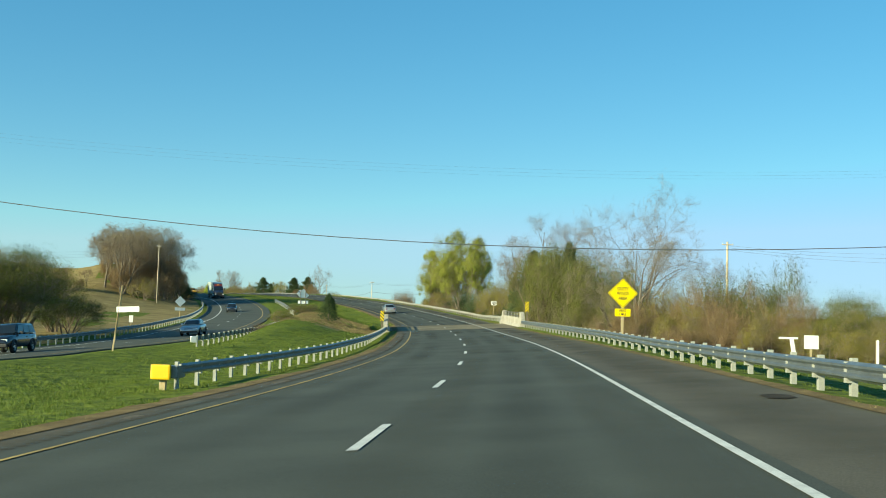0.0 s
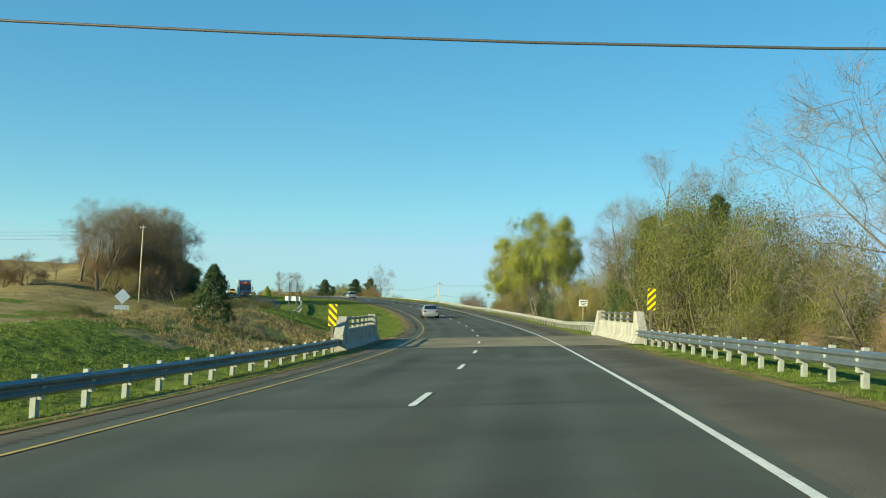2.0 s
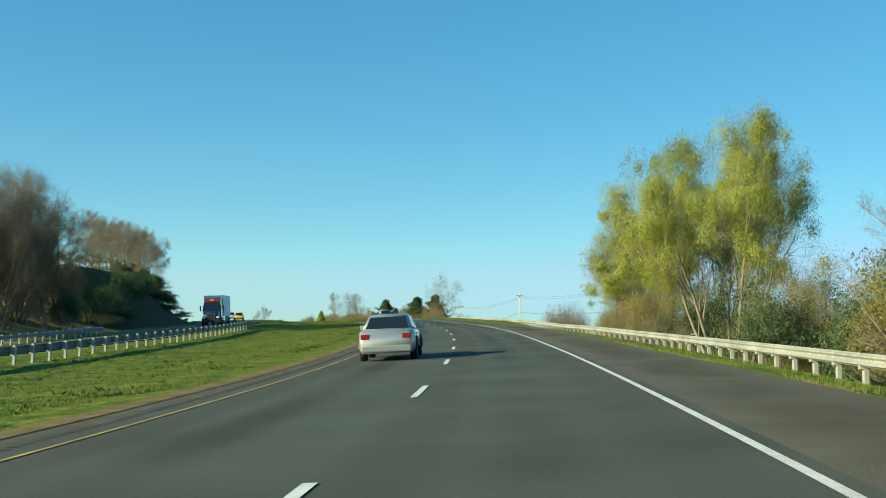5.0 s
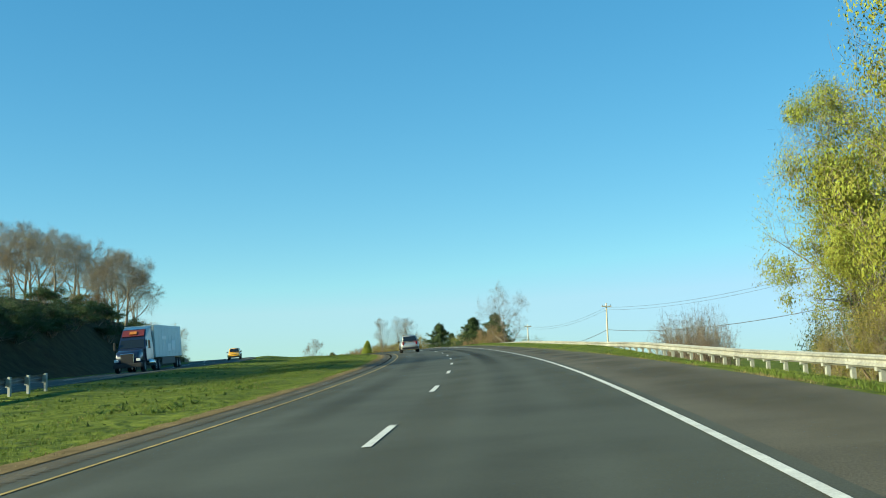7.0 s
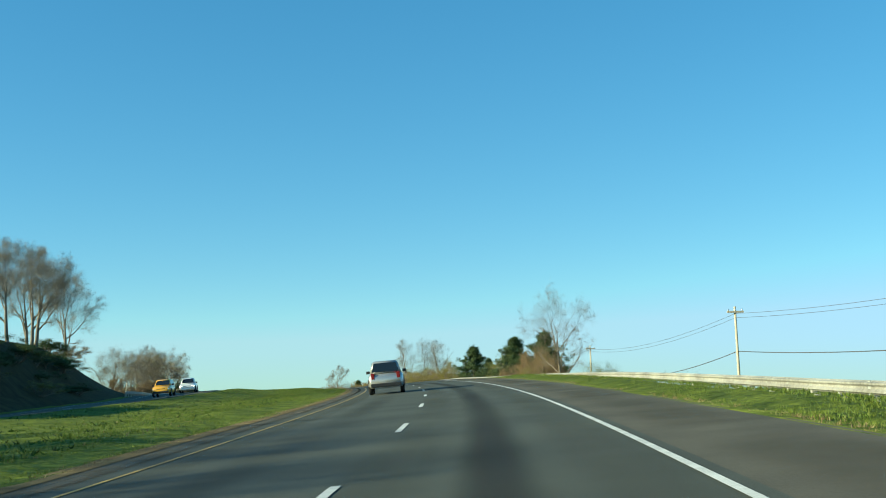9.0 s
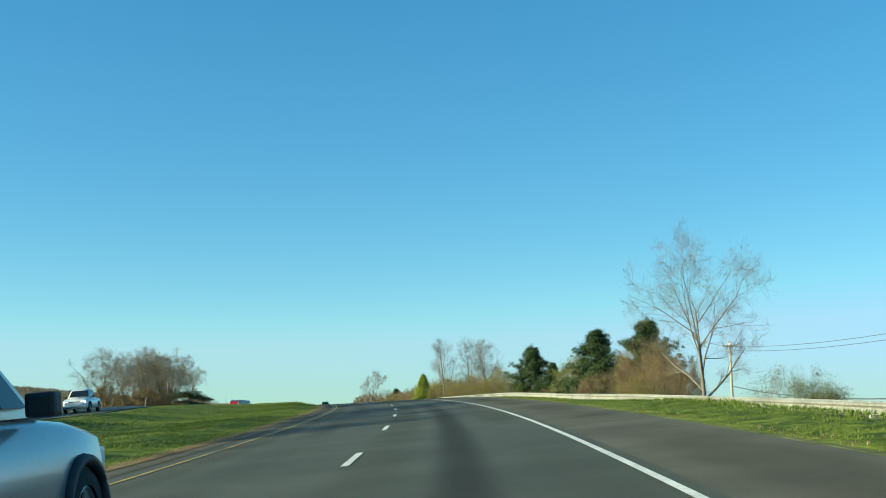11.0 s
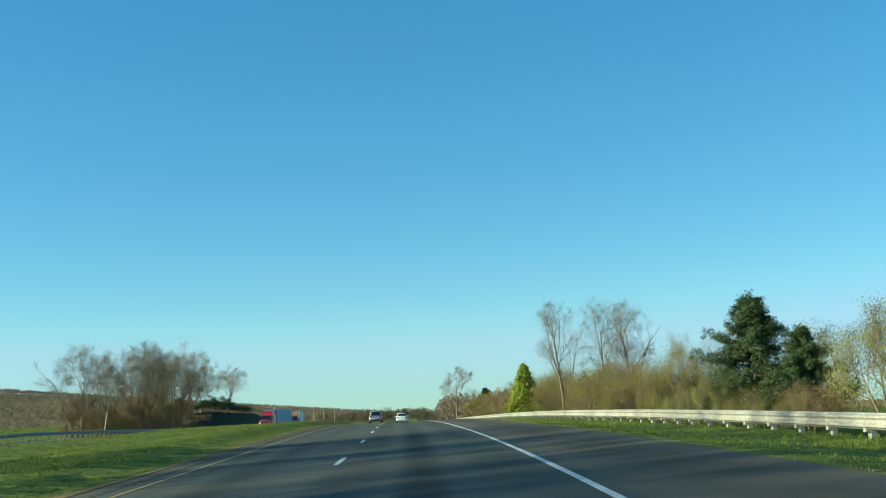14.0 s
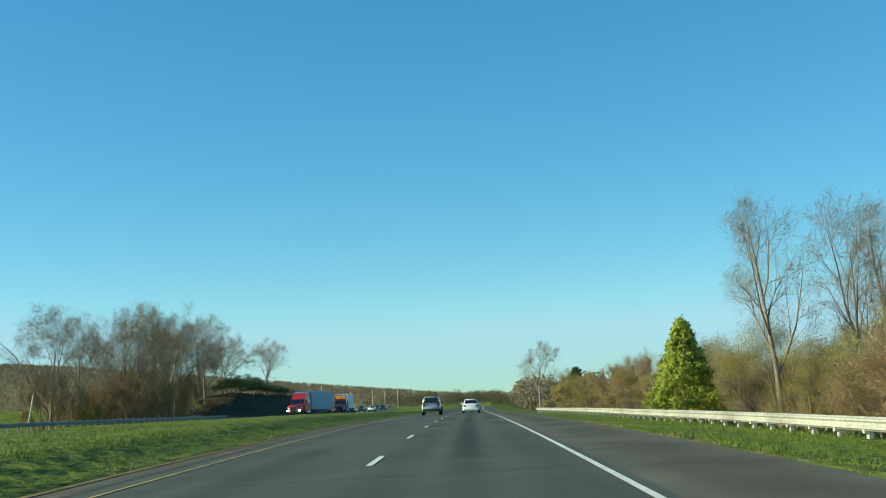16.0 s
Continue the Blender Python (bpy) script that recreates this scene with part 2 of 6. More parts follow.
DARK_TWIG = material("dark_twig", (0.10, 0.078, 0.06), 0.95, var=0.35, scale=2.0, tint=(0.17, 0.135, 0.10), spec=0.1, random_hue=0.2)
LEAF_WILLOW = leaf_material("willow_leaf", (0.235, 0.25, 0.03), (0.35, 0.355, 0.06), 0.3)
LEAF_GREEN = leaf_material("green_leaf", (0.10, 0.112, 0.017), (0.175, 0.178, 0.033), 0.28)
LEAF_OLIVE = leaf_material("olive_leaf", (0.19, 0.16, 0.03), (0.30, 0.25, 0.055), 0.25)
LEAF_PINE = leaf_material("pine_needle", (0.042, 0.074, 0.026), (0.092, 0.13, 0.045))
LEAF_CONE = leaf_material("cone_leaf", (0.24, 0.29, 0.03), (0.35, 0.39, 0.06), 0.2)
LEAF_ORANGE = leaf_material("orange_brown_leaf", (0.19, 0.12, 0.05), (0.28, 0.19, 0.08), 0.25)
LEAF_RUST = leaf_material("rust_leaf", (0.17, 0.09, 0.05), (0.25, 0.15, 0.08))
BLADE = leaf_material("grass_blade", (0.10, 0.155, 0.016), (0.185, 0.225, 0.04), 0.2)
LEAF_PALE = leaf_material("pale_budding_leaf", (0.23, 0.225, 0.05), (0.32, 0.305, 0.075), 0.2)
WEED = leaf_material("dark_weed_blade", (0.045, 0.085, 0.014), (0.09, 0.14, 0.03))
DRY = leaf_material("dry_grass", (0.24, 0.17, 0.08), (0.34, 0.26, 0.13))


# ---- mesh helpers ----
def mesh_of(name, verts, faces, mats=(), mat_ids=None, smooth=False):
    me = bpy.data.meshes.new(name)
    me.from_pydata([tuple(v) for v in verts], [], [tuple(q) for q in faces])
    for m in mats:
        me.materials.append(m)
    if mat_ids is not None:
        me.polygons.foreach_set("material_index", mat_ids)
    if smooth:
        me.polygons.foreach_set("use_smooth", [True] * len(me.polygons))
    me.update()
    return me


def quads_mesh(name, v, nquads, mat):
    """Fast mesh of separate quads from an array of 4 * nquads places."""
    me = bpy.data.meshes.new(name)
    me.vertices.add(len(v))
    me.vertices.foreach_set("co", np.asarray(v, np.float32).ravel())
    me.loops.add(4 * nquads)
    me.loops.foreach_set("vertex_index", np.arange(4 * nquads, dtype=np.int32))
    me.polygons.add(nquads)
    me.polygons.foreach_set("loop_start", np.arange(0, 4 * nquads, 4, dtype=np.int32))
    me.materials.append(mat)
    me.update(calc_edges=True)
    return me


def thing(name, label, category, group="", kind="", at=None):
    e = new(name)
    if at is not None:
        e.matrix_world = at
    return tagged(e, label, category, group, kind)


def part(name, bm, mat, parent, label=""):
    """Link a bmesh or a mesh as one object under a thing or a part."""
    if isinstance(bm, bmesh.types.BMesh):
        me = bpy.data.meshes.new(name)
        bm.to_mesh(me)
        bm.free()
    else:
        me = bm
    if mat and not me.materials:
        me.materials.append(mat)
    ob = new(name, me)
    ob.parent = parent
    if label:
        tagged(ob, label)
    return ob


def box_bm(x0, x1, y0, y1, z0, z1, bevel=0.0, bm=None):
    own = bm or bmesh.new()
    vs = [own.verts.new((x, y, z)) for x in (x0, x1) for y in (y0, y1) for z in (z0, z1)]
    fs = [own.faces.new([vs[i] for i in f]) for f in ((0, 1, 3, 2), (4, 6, 7, 5), (0, 4, 5, 1), (2, 3, 7, 6), (0, 2, 6, 4), (1, 5, 7, 3))]
    if bevel:
        es = list({e for f in fs for e in f.edges})
        bmesh.ops.bevel(own, geom=es, offset=bevel, segments=2, affect="EDGES", profile=0.6)
    return own


def tube(path, radii, sides=6, caps=True):
    """verts, faces of a tube along a list of places."""
    path = [Vector(p) for p in path]
    v, f = [], []
    n = len(path)
    for i, p in enumerate(path):
        d = (path[min(i + 1, n - 1)] - path[max(i - 1, 0)]).normalized()
        a = d.cross(Vector((0.3, 0.2, 1) if abs(d.z) < 0.9 else (1, 0.1, 0))).normalized()
        b = d.cross(a)
        for k in range(sides):
            w = 2 * math.pi * k / sides
            v.append(p + (a * math.cos(w) + b * math.sin(w)) * radii[i])
    for i in range(n - 1):
        for k in range(sides):
            k2 = (k + 1) % sides
            f.append((i * sides + k, i * sides + k2, (i + 1) * sides + k2, (i + 1) * sides + k))
    if caps:
        f.append(tuple(range(sides - 1, -1, -1)))
        f.append(tuple((n - 1) * sides + k for k in range(sides)))
    return v, f


def strip(name, s0, s1, o0, o1, mat, lift, width_steps=1, ds=2.0, thick=0.0, parent=None, follow=plane):
    """A band laid along the road between two offsets (numbers or functions of s)."""
    n = max(2, int((s1 - s0) / ds) + 1)
    ss = np.linspace(s0, s1, n)
    a = np.array([o0(q) if callable(o0) else o0 for q in ss])
    b = np.array([o1(q) if callable(o1) else o1 for q in ss])
    x, y, z, h, bk = line(ss)
    v, f = [], []
    m = width_steps + 1
    for i in range(n):
        for j in range(m):
            o = a[i] + (b[i] - a[i]) * j / width_steps
            v.append((x[i] + math.cos(h[i]) * o, y[i] + math.sin(h[i]) * o, z[i] + float(follow(ss[i], o)) + lift))
    for i in range(n - 1):
        for j in range(width_steps):
            f.append((i * m + j, i * m + j + 1, (i + 1) * m + j + 1, (i + 1) * m + j))
    if thick:
        k = len(v)
        v += [(q[0], q[1], q[2] - thick) for q in v[:k]]
        for i in range(n - 1):
            f.append((i * m, (i + 1) * m, k + (i + 1) * m, k + i * m))
            f.append((i * m + m - 1, k + i * m + m - 1, k + (i + 1) * m + m - 1, (i + 1) * m + m - 1))
        f.append(tuple(range(m)) + tuple(k + j for j in range(m - 1, -1, -1)))
    me = mesh_of(name, v, f, (mat,) if mat else ())
    ob = new(name, me)
    if parent:
        ob.parent = parent
    return ob


# ---- ground and pavements ----
def build_ground():
    ss = np.concatenate([np.arange(-240, -20, 20), np.arange(-20, 90, 4), np.arange(90, 130, 1.5), np.arange(130, 720, 4), np.arange(720, 1200, 30), np.arange(1200, 4300, 110)])
    oo = np.concatenate([[-480, -380, -300, -230, -170, -130, -105, -88, -76], np.arange(-68, -33.7, 2.2), [-33.55, -33.4, -28, -22.4, -22.2], np.arange(-21.6, -6.95, 0.7),
                         [-6.9, -6.6, -6.4, -1, 4.1, 4.25], np.arange(4.8, 24, 1.2), [27, 31, 36, 43, 52, 65, 82, 110, 160, 240, 400, 700, 1200, 2400]])
    m = 1 + 6 * step(450, 1000, ss)
    v = []
    for i, s in enumerate(ss):
        o = np.where(oo < -130, -130 + (oo + 130) * m[i], oo)
        x, y, z, h, b = line(s)
        zz = z + land(np.full_like(o, s), o)
        X, Y = x + np.cos(h) * o, y + np.sin(h) * o
        for j in range(len(o)):
            rough = 0.0
            if o[j] < -6.7 or o[j] > 4.5:
                rough = 0.07 * noise.noise((X[j] * 0.35, Y[j] * 0.35, 0)) + 0.05 * noise.noise((X[j] * 0.9, Y[j] * 0.9, 3))
                if OPP_A - 1 < o[j] < OPP_B + 1:
                    rough = -0.05
            v.append((X[j], Y[j], zz[j] + rough))
    n = len(oo)
    f = [(i * n + j, i * n + j + 1, (i + 1) * n + j + 1, (i + 1) * n + j) for i in range(len(ss) - 1) for j in range(n - 1)]
    dry = []
    for i in range(len(ss) - 1):
        for j in range(n - 1):
            s, o = (ss[i] + ss[i + 1]) / 2, (oo[j] + oo[j + 1]) / 2
            k = noise.noise((s * 0.06, o * 0.1, 7)) + 0.5 * noise.noise((s * 0.3, o * 0.4, 9))
            hill = (s < 300 and o < -35 and k > -0.45) or (s < 430 and o < -58)
            mound = -18.5 < o < -8.3 and 90 < s < 117 and k > -0.25
            # grass banks facing away from the sun: their shade is put into the ground colour
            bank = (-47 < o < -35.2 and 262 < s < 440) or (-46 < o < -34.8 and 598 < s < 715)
            # leaf litter under the thicket near the bridge
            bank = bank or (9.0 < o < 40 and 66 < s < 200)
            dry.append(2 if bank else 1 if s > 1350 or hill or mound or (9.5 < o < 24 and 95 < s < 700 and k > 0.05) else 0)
    me = mesh_of("ground", v, f, (GRASS, TAN_GRASS, LITTER_SHADE), dry, smooth=True)
    return tagged(new("ground", me), "green spring grass on banks, median and fields", "ground", kind="structure")


GROUND = build_ground()
WHITE_O, YELLOW_O, LANE = 1.995, -5.25, 3.66
ROAD = tagged(strip("road", -60, 780, -6.05, 2.15, ASPHALT, 0.0, 4, thick=0.3), "dark grey asphalt carriageway curving uphill to the left", "road", kind="structure")
SHOULDER_R = tagged(strip("shoulder", -60, 780, 2.15, 4.35, SHOULDER, 0.0, 2, thick=0.3), "paler brown-grey asphalt shoulder", "shoulder", kind="structure")
SHOULDER_L = tagged(strip("shoulder", -60, 780, -6.45, -6.05, SHOULDER, 0.0, 1, thick=0.3), "narrow worn inner shoulder", "shoulder", kind="structure")
ROAD_OPP = tagged(strip("opposite_road", -60, 780, OPP_A, OPP_B, ASPHALT, 0.02, 3, thick=0.3, follow=opp_plane), "asphalt carriageway of the opposite direction", "road", kind="structure")
DECK_OB = tagged(strip("bridge_deck", BR_A, BR_B, -7.7, 5.6, DECK, 0.006, 3, ds=1.0, thick=0.6), "pale worn concrete bridge deck", "bridge deck", kind="structure")



def ragged(o, amp, seed):
    return lambda s: o + amp * (noise.noise((s * 0.9, seed, 0)) + 0.6 * noise.noise((s * 3.1, seed, 5)))


SOIL = material("verge_soil", (0.15, 0.105, 0.05), 0.95, var=0.4, scale=1.5, fine=25.0, bump=0.6, tint=(0.25, 0.18, 0.085), spec=0.1)
GROOVE = material("milled_groove", (0.058, 0.052, 0.04), 0.95, var=0.4, scale=2.0, fine=40.0, spec=0.1)
GRIT = material("dark_grit", (0.045, 0.038, 0.03), 0.95, var=0.4, scale=2.0, fine=40.0, bump=0.6, spec=0.1)
tagged(strip("verge", -60, 780, ragged(-6.98, 0.2, 1), -6.4, SOIL, 0.012, 2, ds=0.5), "strip of brown dead grass and soil along the inner shoulder", "verge", kind="structure")
tagged(strip("verge", -60, 102, 4.3, ragged(4.6, 0.12, 2), SOIL, 0.012, 2, ds=0.5), "strip of dry grass along the outer shoulder", "verge", kind="structure")
tagged(strip("edge_line", -60, 780, WHITE_O - 0.118, WHITE_O - 0.018, WHITE_PAINT, 0.010), "white painted edge line", "road marking", kind="structure")
tagged(strip("edge_line", -60, 780, YELLOW_O - 0.042, YELLOW_O + 0.042, YELLOW_PAINT, 0.010), "yellow painted edge line", "road marking", kind="structure")
tagged(strip("edge_line", -60, 780, OPP_B - 1.26, OPP_B - 1.14, YELLOW_PAINT, 0.026, follow=opp_plane), "yellow painted edge line", "road marking", kind="structure")
tagged(strip("edge_line", -60, 780, OPP_A + 2.5, OPP_A + 2.65, WHITE_PAINT, 0.026, follow=opp_plane), "white painted edge line", "road marking", kind="structure")
for k in range(-4, 62):
    s = 0.3 + 12.19 * k + {1: -0.1, 2: -0.8, 3: -0.7, 4: -0.9, 5: -0.25}.get(k, 0.0)
    tagged(strip("lane_dash", s - 1.52, s + 1.52, WHITE_O - LANE - 0.06, WHITE_O - LANE + 0.06, WHITE_PAINT, 0.010, ds=1.5), "white painted lane dash", "road marking", "lane dashes", "structure")
    tagged(strip("lane_dash", s - 1.52, s + 1.52, OPP_B - 4.92, OPP_B - 4.80, WHITE_PAINT, 0.026, ds=1.5, follow=opp_plane), "white painted lane dash", "road marking", "opposite lane dashes", "structure")


def soft_band(name, s0, s1, o0, o1, rgb, strength, lift, label, patch=0.12, fade=4.0):
    """Worn or oil-darkened band: a film that fades to its sides and breaks up along the road."""
    ob = strip(name, s0, s1, o0, o1, None, lift, 1, ds=2.0)
    me = ob.data
    me.materials.clear()
    uv = me.uv_layers.new(name="across")
    k = len(me.vertices)
    for lp in me.loops:
        uv.data[lp.index].uv = ((lp.vertex_index % 2), (lp.vertex_index // 2) * 2.0)
    m = material(name, rgb, 0.85, var=0.2, scale=0.8, fine=40.0, spec=0.3)
    t = m.node_tree
    u = t.nodes.new("ShaderNodeUVMap")
    sp = t.nodes.new("ShaderNodeSeparateXYZ")
    t.links.new(u.outputs[0], sp.inputs[0])
    q = t.nodes.new("ShaderNodeMath")
    q.operation = "PINGPONG"
    q.inputs[1].default_value = 0.5
    t.links.new(sp.outputs[0], q.inputs[0])
    rise = t.nodes.new("ShaderNodeMapRange")
    rise.interpolation_type = "SMOOTHSTEP"
    rise.inputs["From Max"].default_value = 0.45
    t.links.new(q.outputs[0], rise.inputs[0])
    nz = t.nodes.new("ShaderNodeTexNoise")
    nz.inputs["Scale"].default_value, nz.inputs["Detail"].default_value = patch, 5.0
    co = t.nodes.new("ShaderNodeTexCoord")
    t.links.new(co.outputs["Object"], nz.inputs["Vector"])
    brk = t.nodes.new("ShaderNodeMapRange")
    brk.inputs["From Min"].default_value, brk.inputs["From Max"].default_value = 0.34, 0.62
    t.links.new(nz.outputs["Fac"], brk.inputs[0])
    mu = t.nodes.new("ShaderNodeMath")
    mu.operation = "MULTIPLY"
    t.links.new(rise.outputs[0], mu.inputs[0])
    t.links.new(brk.outputs[0], mu.inputs[1])
    st = t.nodes.new("ShaderNodeMath")
    st.operation = "MULTIPLY"
    st.inputs[1].default_value = strength
    near_end = t.nodes.new("ShaderNodeMapRange")
    near_end.interpolation_type = "SMOOTHSTEP"
    near_end.inputs["From Max"].default_value = fade
    t.links.new(sp.outputs[1], near_end.inputs[0])
    fd = t.nodes.new("ShaderNodeMath")
    fd.operation = "MULTIPLY"
    t.links.new(mu.outputs[0], fd.inputs[0])
    t.links.new(near_end.outputs[0], fd.inputs[1])
    t.links.new(fd.outputs[0], st.inputs[0])
    t.links.new(st.outputs[0], t.nodes["Principled BSDF"].inputs["Alpha"])
    me.materials.append(m)
    return tagged(ob, label, "road stain", kind="structure")


soft_band("oil_stain", -40, 300, -0.6, 0.7, (0.028, 0.029, 0.026), 0.2, 0.003, "faint oil stain down the middle of the outer lane", 0.1)
soft_band("oil_stain", 215, 780, -0.5, 0.55, (0.022, 0.023, 0.021), 0.62, 0.004, "dark oil stain down the middle of the outer lane", 0.02, 50.0)
soft_band("oil_stain", -40, 780, -4.2, -2.8, (0.028, 0.029, 0.026), 0.24, 0.003, "dark oil stain down the middle of the inner lane", 0.08)
soft_band("worn_track", -40, 780, 0.7, 2.0, (0.098, 0.102, 0.084), 0.5, 0.002, "paler worn wheel track", 0.1)
soft_band("worn_track", -40, 780, -1.9, -0.5, (0.094, 0.098, 0.08), 0.5, 0.002, "paler worn wheel track", 0.1)
soft_band("worn_track", -40, 780, -5.4, -4.2, (0.096, 0.099, 0.08), 0.45, 0.002, "paler worn wheel track", 0.07)
soft_band("grit_band", -40, 780, 2.3, 4.3, (0.098, 0.088, 0.062), 0.6, 0.002, "brown grit on the outer shoulder", 0.2)
soft_band("grit_band", -40, 780, -6.5, -5.5, (0.13, 0.11, 0.08), 0.7, 0.002, "brown grit on the inner shoulder", 0.4)



def rumble(label, s0, s1, o, wide):
    """A row of shallow milled grooves along a shoulder."""
    ss = np.arange(s0, s1, 0.33)
    x, y, z, h, b = line(ss)
    v, f = [], []
    for i in range(len(ss)):
        zz = z[i] + 0.004
        e = Vector((math.cos(h[i]), math.sin(h[i]), 0))
        n = Vector((-math.sin(h[i]), math.cos(h[i]), 0))
        c = Vector((x[i], y[i], 0)) + e * o
        for a, d in ((-1, -1), (1, -1), (1, 1), (-1, 1)):
            p = c + e * a * wide / 2 + n * d * 0.06
            v.append((p.x, p.y, zz + float(plane(ss[i], o + a * wide / 2))))
        f.append(tuple(range(4 * i, 4 * i + 4)))
    return tagged(new("rumble_strip", mesh_of("rumble_strip", v, f, (GROOVE,))), label, "rumble strip", kind="stuff")


rumble("row of milled grooves beside the yellow line", -10, 100, -5.78, 0.15)
rumble("row of milled grooves beside the yellow line", 122, 470, -5.78, 0.15)
SEAM = material("asphalt_seam", (0.056, 0.059, 0.048), 0.8, var=0.3, scale=2.0, fine=30.0)
for s, wide in ((21.0, 0.05), (48.5, 0.04), (72.0, 0.05), (140.0, 0.04), (214.0, 0.05), (243.0, 0.04), (331.0, 0.05), (366.0, 0.04), (402.0, 0.06), (447.0, 0.05)):
    w = ragged(s, 0.03, s)
    v, f = [], []
    oo = np.linspace(-6.0, 2.1 if wide > 0.045 else -1.7, 40)
    for i, o in enumerate(oo):
        for d in (-wide / 2, wide / 2):
            q = w(o * 2) + d
            p = spot(q, o, float(plane(q, o)) + 0.005, False)
            v.append(tuple(p))
    f = [(2 * i, 2 * i + 2, 2 * i + 3, 2 * i + 1) for i in range(39)]
    tagged(new("asphalt_seam", mesh_of("asphalt_seam", v, f, (SEAM,))), "dark sealed seam across the lanes", "road seam", kind="structure")


# spilt oil on the outer shoulder
v = [tuple(spot(16.7 + 0.55 * q * math.sin(a), 3.87 + 0.22 * q * math.cos(a), float(plane(16.7, 3.87 + 0.22 * q * math.cos(a))) + 0.012, False)) for a in np.linspace(0, 6.283, 27)[:-1] for q in [1 + 0.35 * noise.noise((3 * math.cos(a), 3 * math.sin(a), 2))]]
tagged(new("oil_spill", mesh_of("oil_spill", v, [tuple(range(len(v) - 1, -1, -1))], (GRIT,))), "small dark oil spill on the shoulder", "road stain", kind="structure")


# ---- guard rails ----
def wbeam_profile():
    return [(-0.00, -0.155), (0.035, -0.125), (0.083, -0.105), (0.083, -0.065), (0.03, -0.02), (0.03, 0.02), (0.083, 0.065), (0.083, 0.105), (0.035, 0.125), (0.0, 0.155)]


def guardrail(label, s0, s1, off, side, spacing=1.905, top=0.72, base=None, group="", steel=STEEL, cap=0.05):
    """A run of w-beam on posts. side: -1 if the beam faces the left of the drive, +1 the right."""
    offs = off if callable(off) else (lambda q: off)
    hold = thing("guardrail", label, "guard rail", group)
    prof = wbeam_profile()
    n = int((s1 - s0) / 1.905) + 1
    ss = np.linspace(s0, s1, n)
    x, y, z, h, b = line(ss)
    gz = base if base else (lambda s, o: float(land(s, o)) + (0.1 if OPP_A - 0.2 < o < OPP_B + 0.2 else 0.0))
    v, f = [], []
    P = len(prof)
    for i in range(n):
        o = offs(ss[i])
        zz = z[i] + gz(ss[i], o) + top - 0.155
        for back in (0.0, 0.006):
            for q, w in prof:
                oo = o + side * (q + 0.10 - back)
                v.append((x[i] + math.cos(h[i]) * oo, y[i] + math.sin(h[i]) * oo, zz + w))
    for i in range(n - 1):
        a, c = i * 2 * P, (i + 1) * 2 * P
        for k in range(P - 1):
            f.append((a + k, a + k + 1, c + k + 1, c + k))
            f.append((a + P + k, c + P + k, c + P + k + 1, a + P + k + 1))
        f.append((a + P - 1, a + 2 * P - 1, c + 2 * P - 1, c + P - 1))
        f.append((a, c, c + P, a + P))
    part("beam", mesh_of("beam", v, f, (steel,), smooth=False), None, hold)
    shared = None
    for i in range(0, n, max(1, round(spacing / 1.905))):
        o = offs(ss[i])
        p = Vector((x[i] + math.cos(h[i]) * o, y[i] + math.sin(h[i]) * o, z[i] + gz(ss[i], o)))
        if shared is None:
            bm = box_bm(-0.05, 0.05, -0.08, 0.08, -0.4, top + cap)
            box_bm(-0.06 + side * 0.08, 0.06 + side * 0.08, -0.07, 0.07, top - 0.36, top - 0.01, bm=bm)
            shared = bpy.data.meshes.new("post")
            bm.to_mesh(shared)
            bm.free()
            shared.materials.append(POST)
        ob = new("post", shared)
        ob.parent = hold
        ob.matrix_basis = Matrix.Translation(p) @ pose(0, 0, 0, 0, 0, math.degrees(h[i]))
    return hold


def right2(s):
    return float(np.interp(s, (119, 135, 160, 200, 380, 420, 800), (5.3, 6.6, 7.8, 8.3, 8.3, 8.7, 8.7)))


guardrail("galvanised guard rail on pale posts leading to the bridge", -20, 104.8, 5.5, -1, base=lambda s, o: float(plane(s, o)) - 0.1 - 0.2 * float(np.interp(s, (40, 85), (1, 0))))
guardrail("galvanised guard rail on the median leading to the bridge", 30.5, 102.6, lambda s: float(np.interp(s, (30, 42, 60, 75, 102), (-9.5, -9.2, -8.6, -8.0, -7.6))), 1, base=lambda s, o: float(plane(s, o)) - 0.2)
guardrail("weathered pale guard rail along the outer bank", 122.5, 575, right2, -1, steel=STEEL_PALE, cap=-0.05, base=lambda s, o: float(land(max(s, 127.0), o)) - 0.26 * float(np.interp(s, (345, 365, 545, 575), (0, 1, 1, 0))) - float(np.interp(s, (300, 330, 362, 385), (0, 0.14, 0.14, 0))))
guardrail("guard rail on the median beside the opposite carriageway", 72, 240, -19.0, -1)
guardrail("dark guard rail on the far side of the opposite carriageway", 10, 250, -34.3, 1)
guardrail("dark guard rail on the far side of the opposite carriageway", 400, 585, -34.6, 1)


# ---- bridge parapets ----
RAIL_BROWN = material("painted_bridge_rail", (0.10, 0.09, 0.08), 0.5, metal=0.5, var=0.3, scale=3.0)
SIGN_YELLOW = material("yellow_sign_sheet", (0.85, 0.66, 0.0), 0.45, var=0.05, scale=2.0)
SIGN_BLACK = material("black_sign_paint", (0.02, 0.02, 0.02), 0.6, var=0.2, scale=4.0)
SIGN_WHITE = material("white_sign_sheet", (0.80, 0.80, 0.78), 0.45, var=0.06, scale=2.0)
SIGN_BACK = material("bare_aluminium", (0.72, 0.72, 0.70), 0.32, metal=0.9, var=0.1, scale=2.0)
BROWN_BOARD = material("dull_brown_sheet", (0.10, 0.07, 0.035), 0.6, var=0.2, scale=3.0)
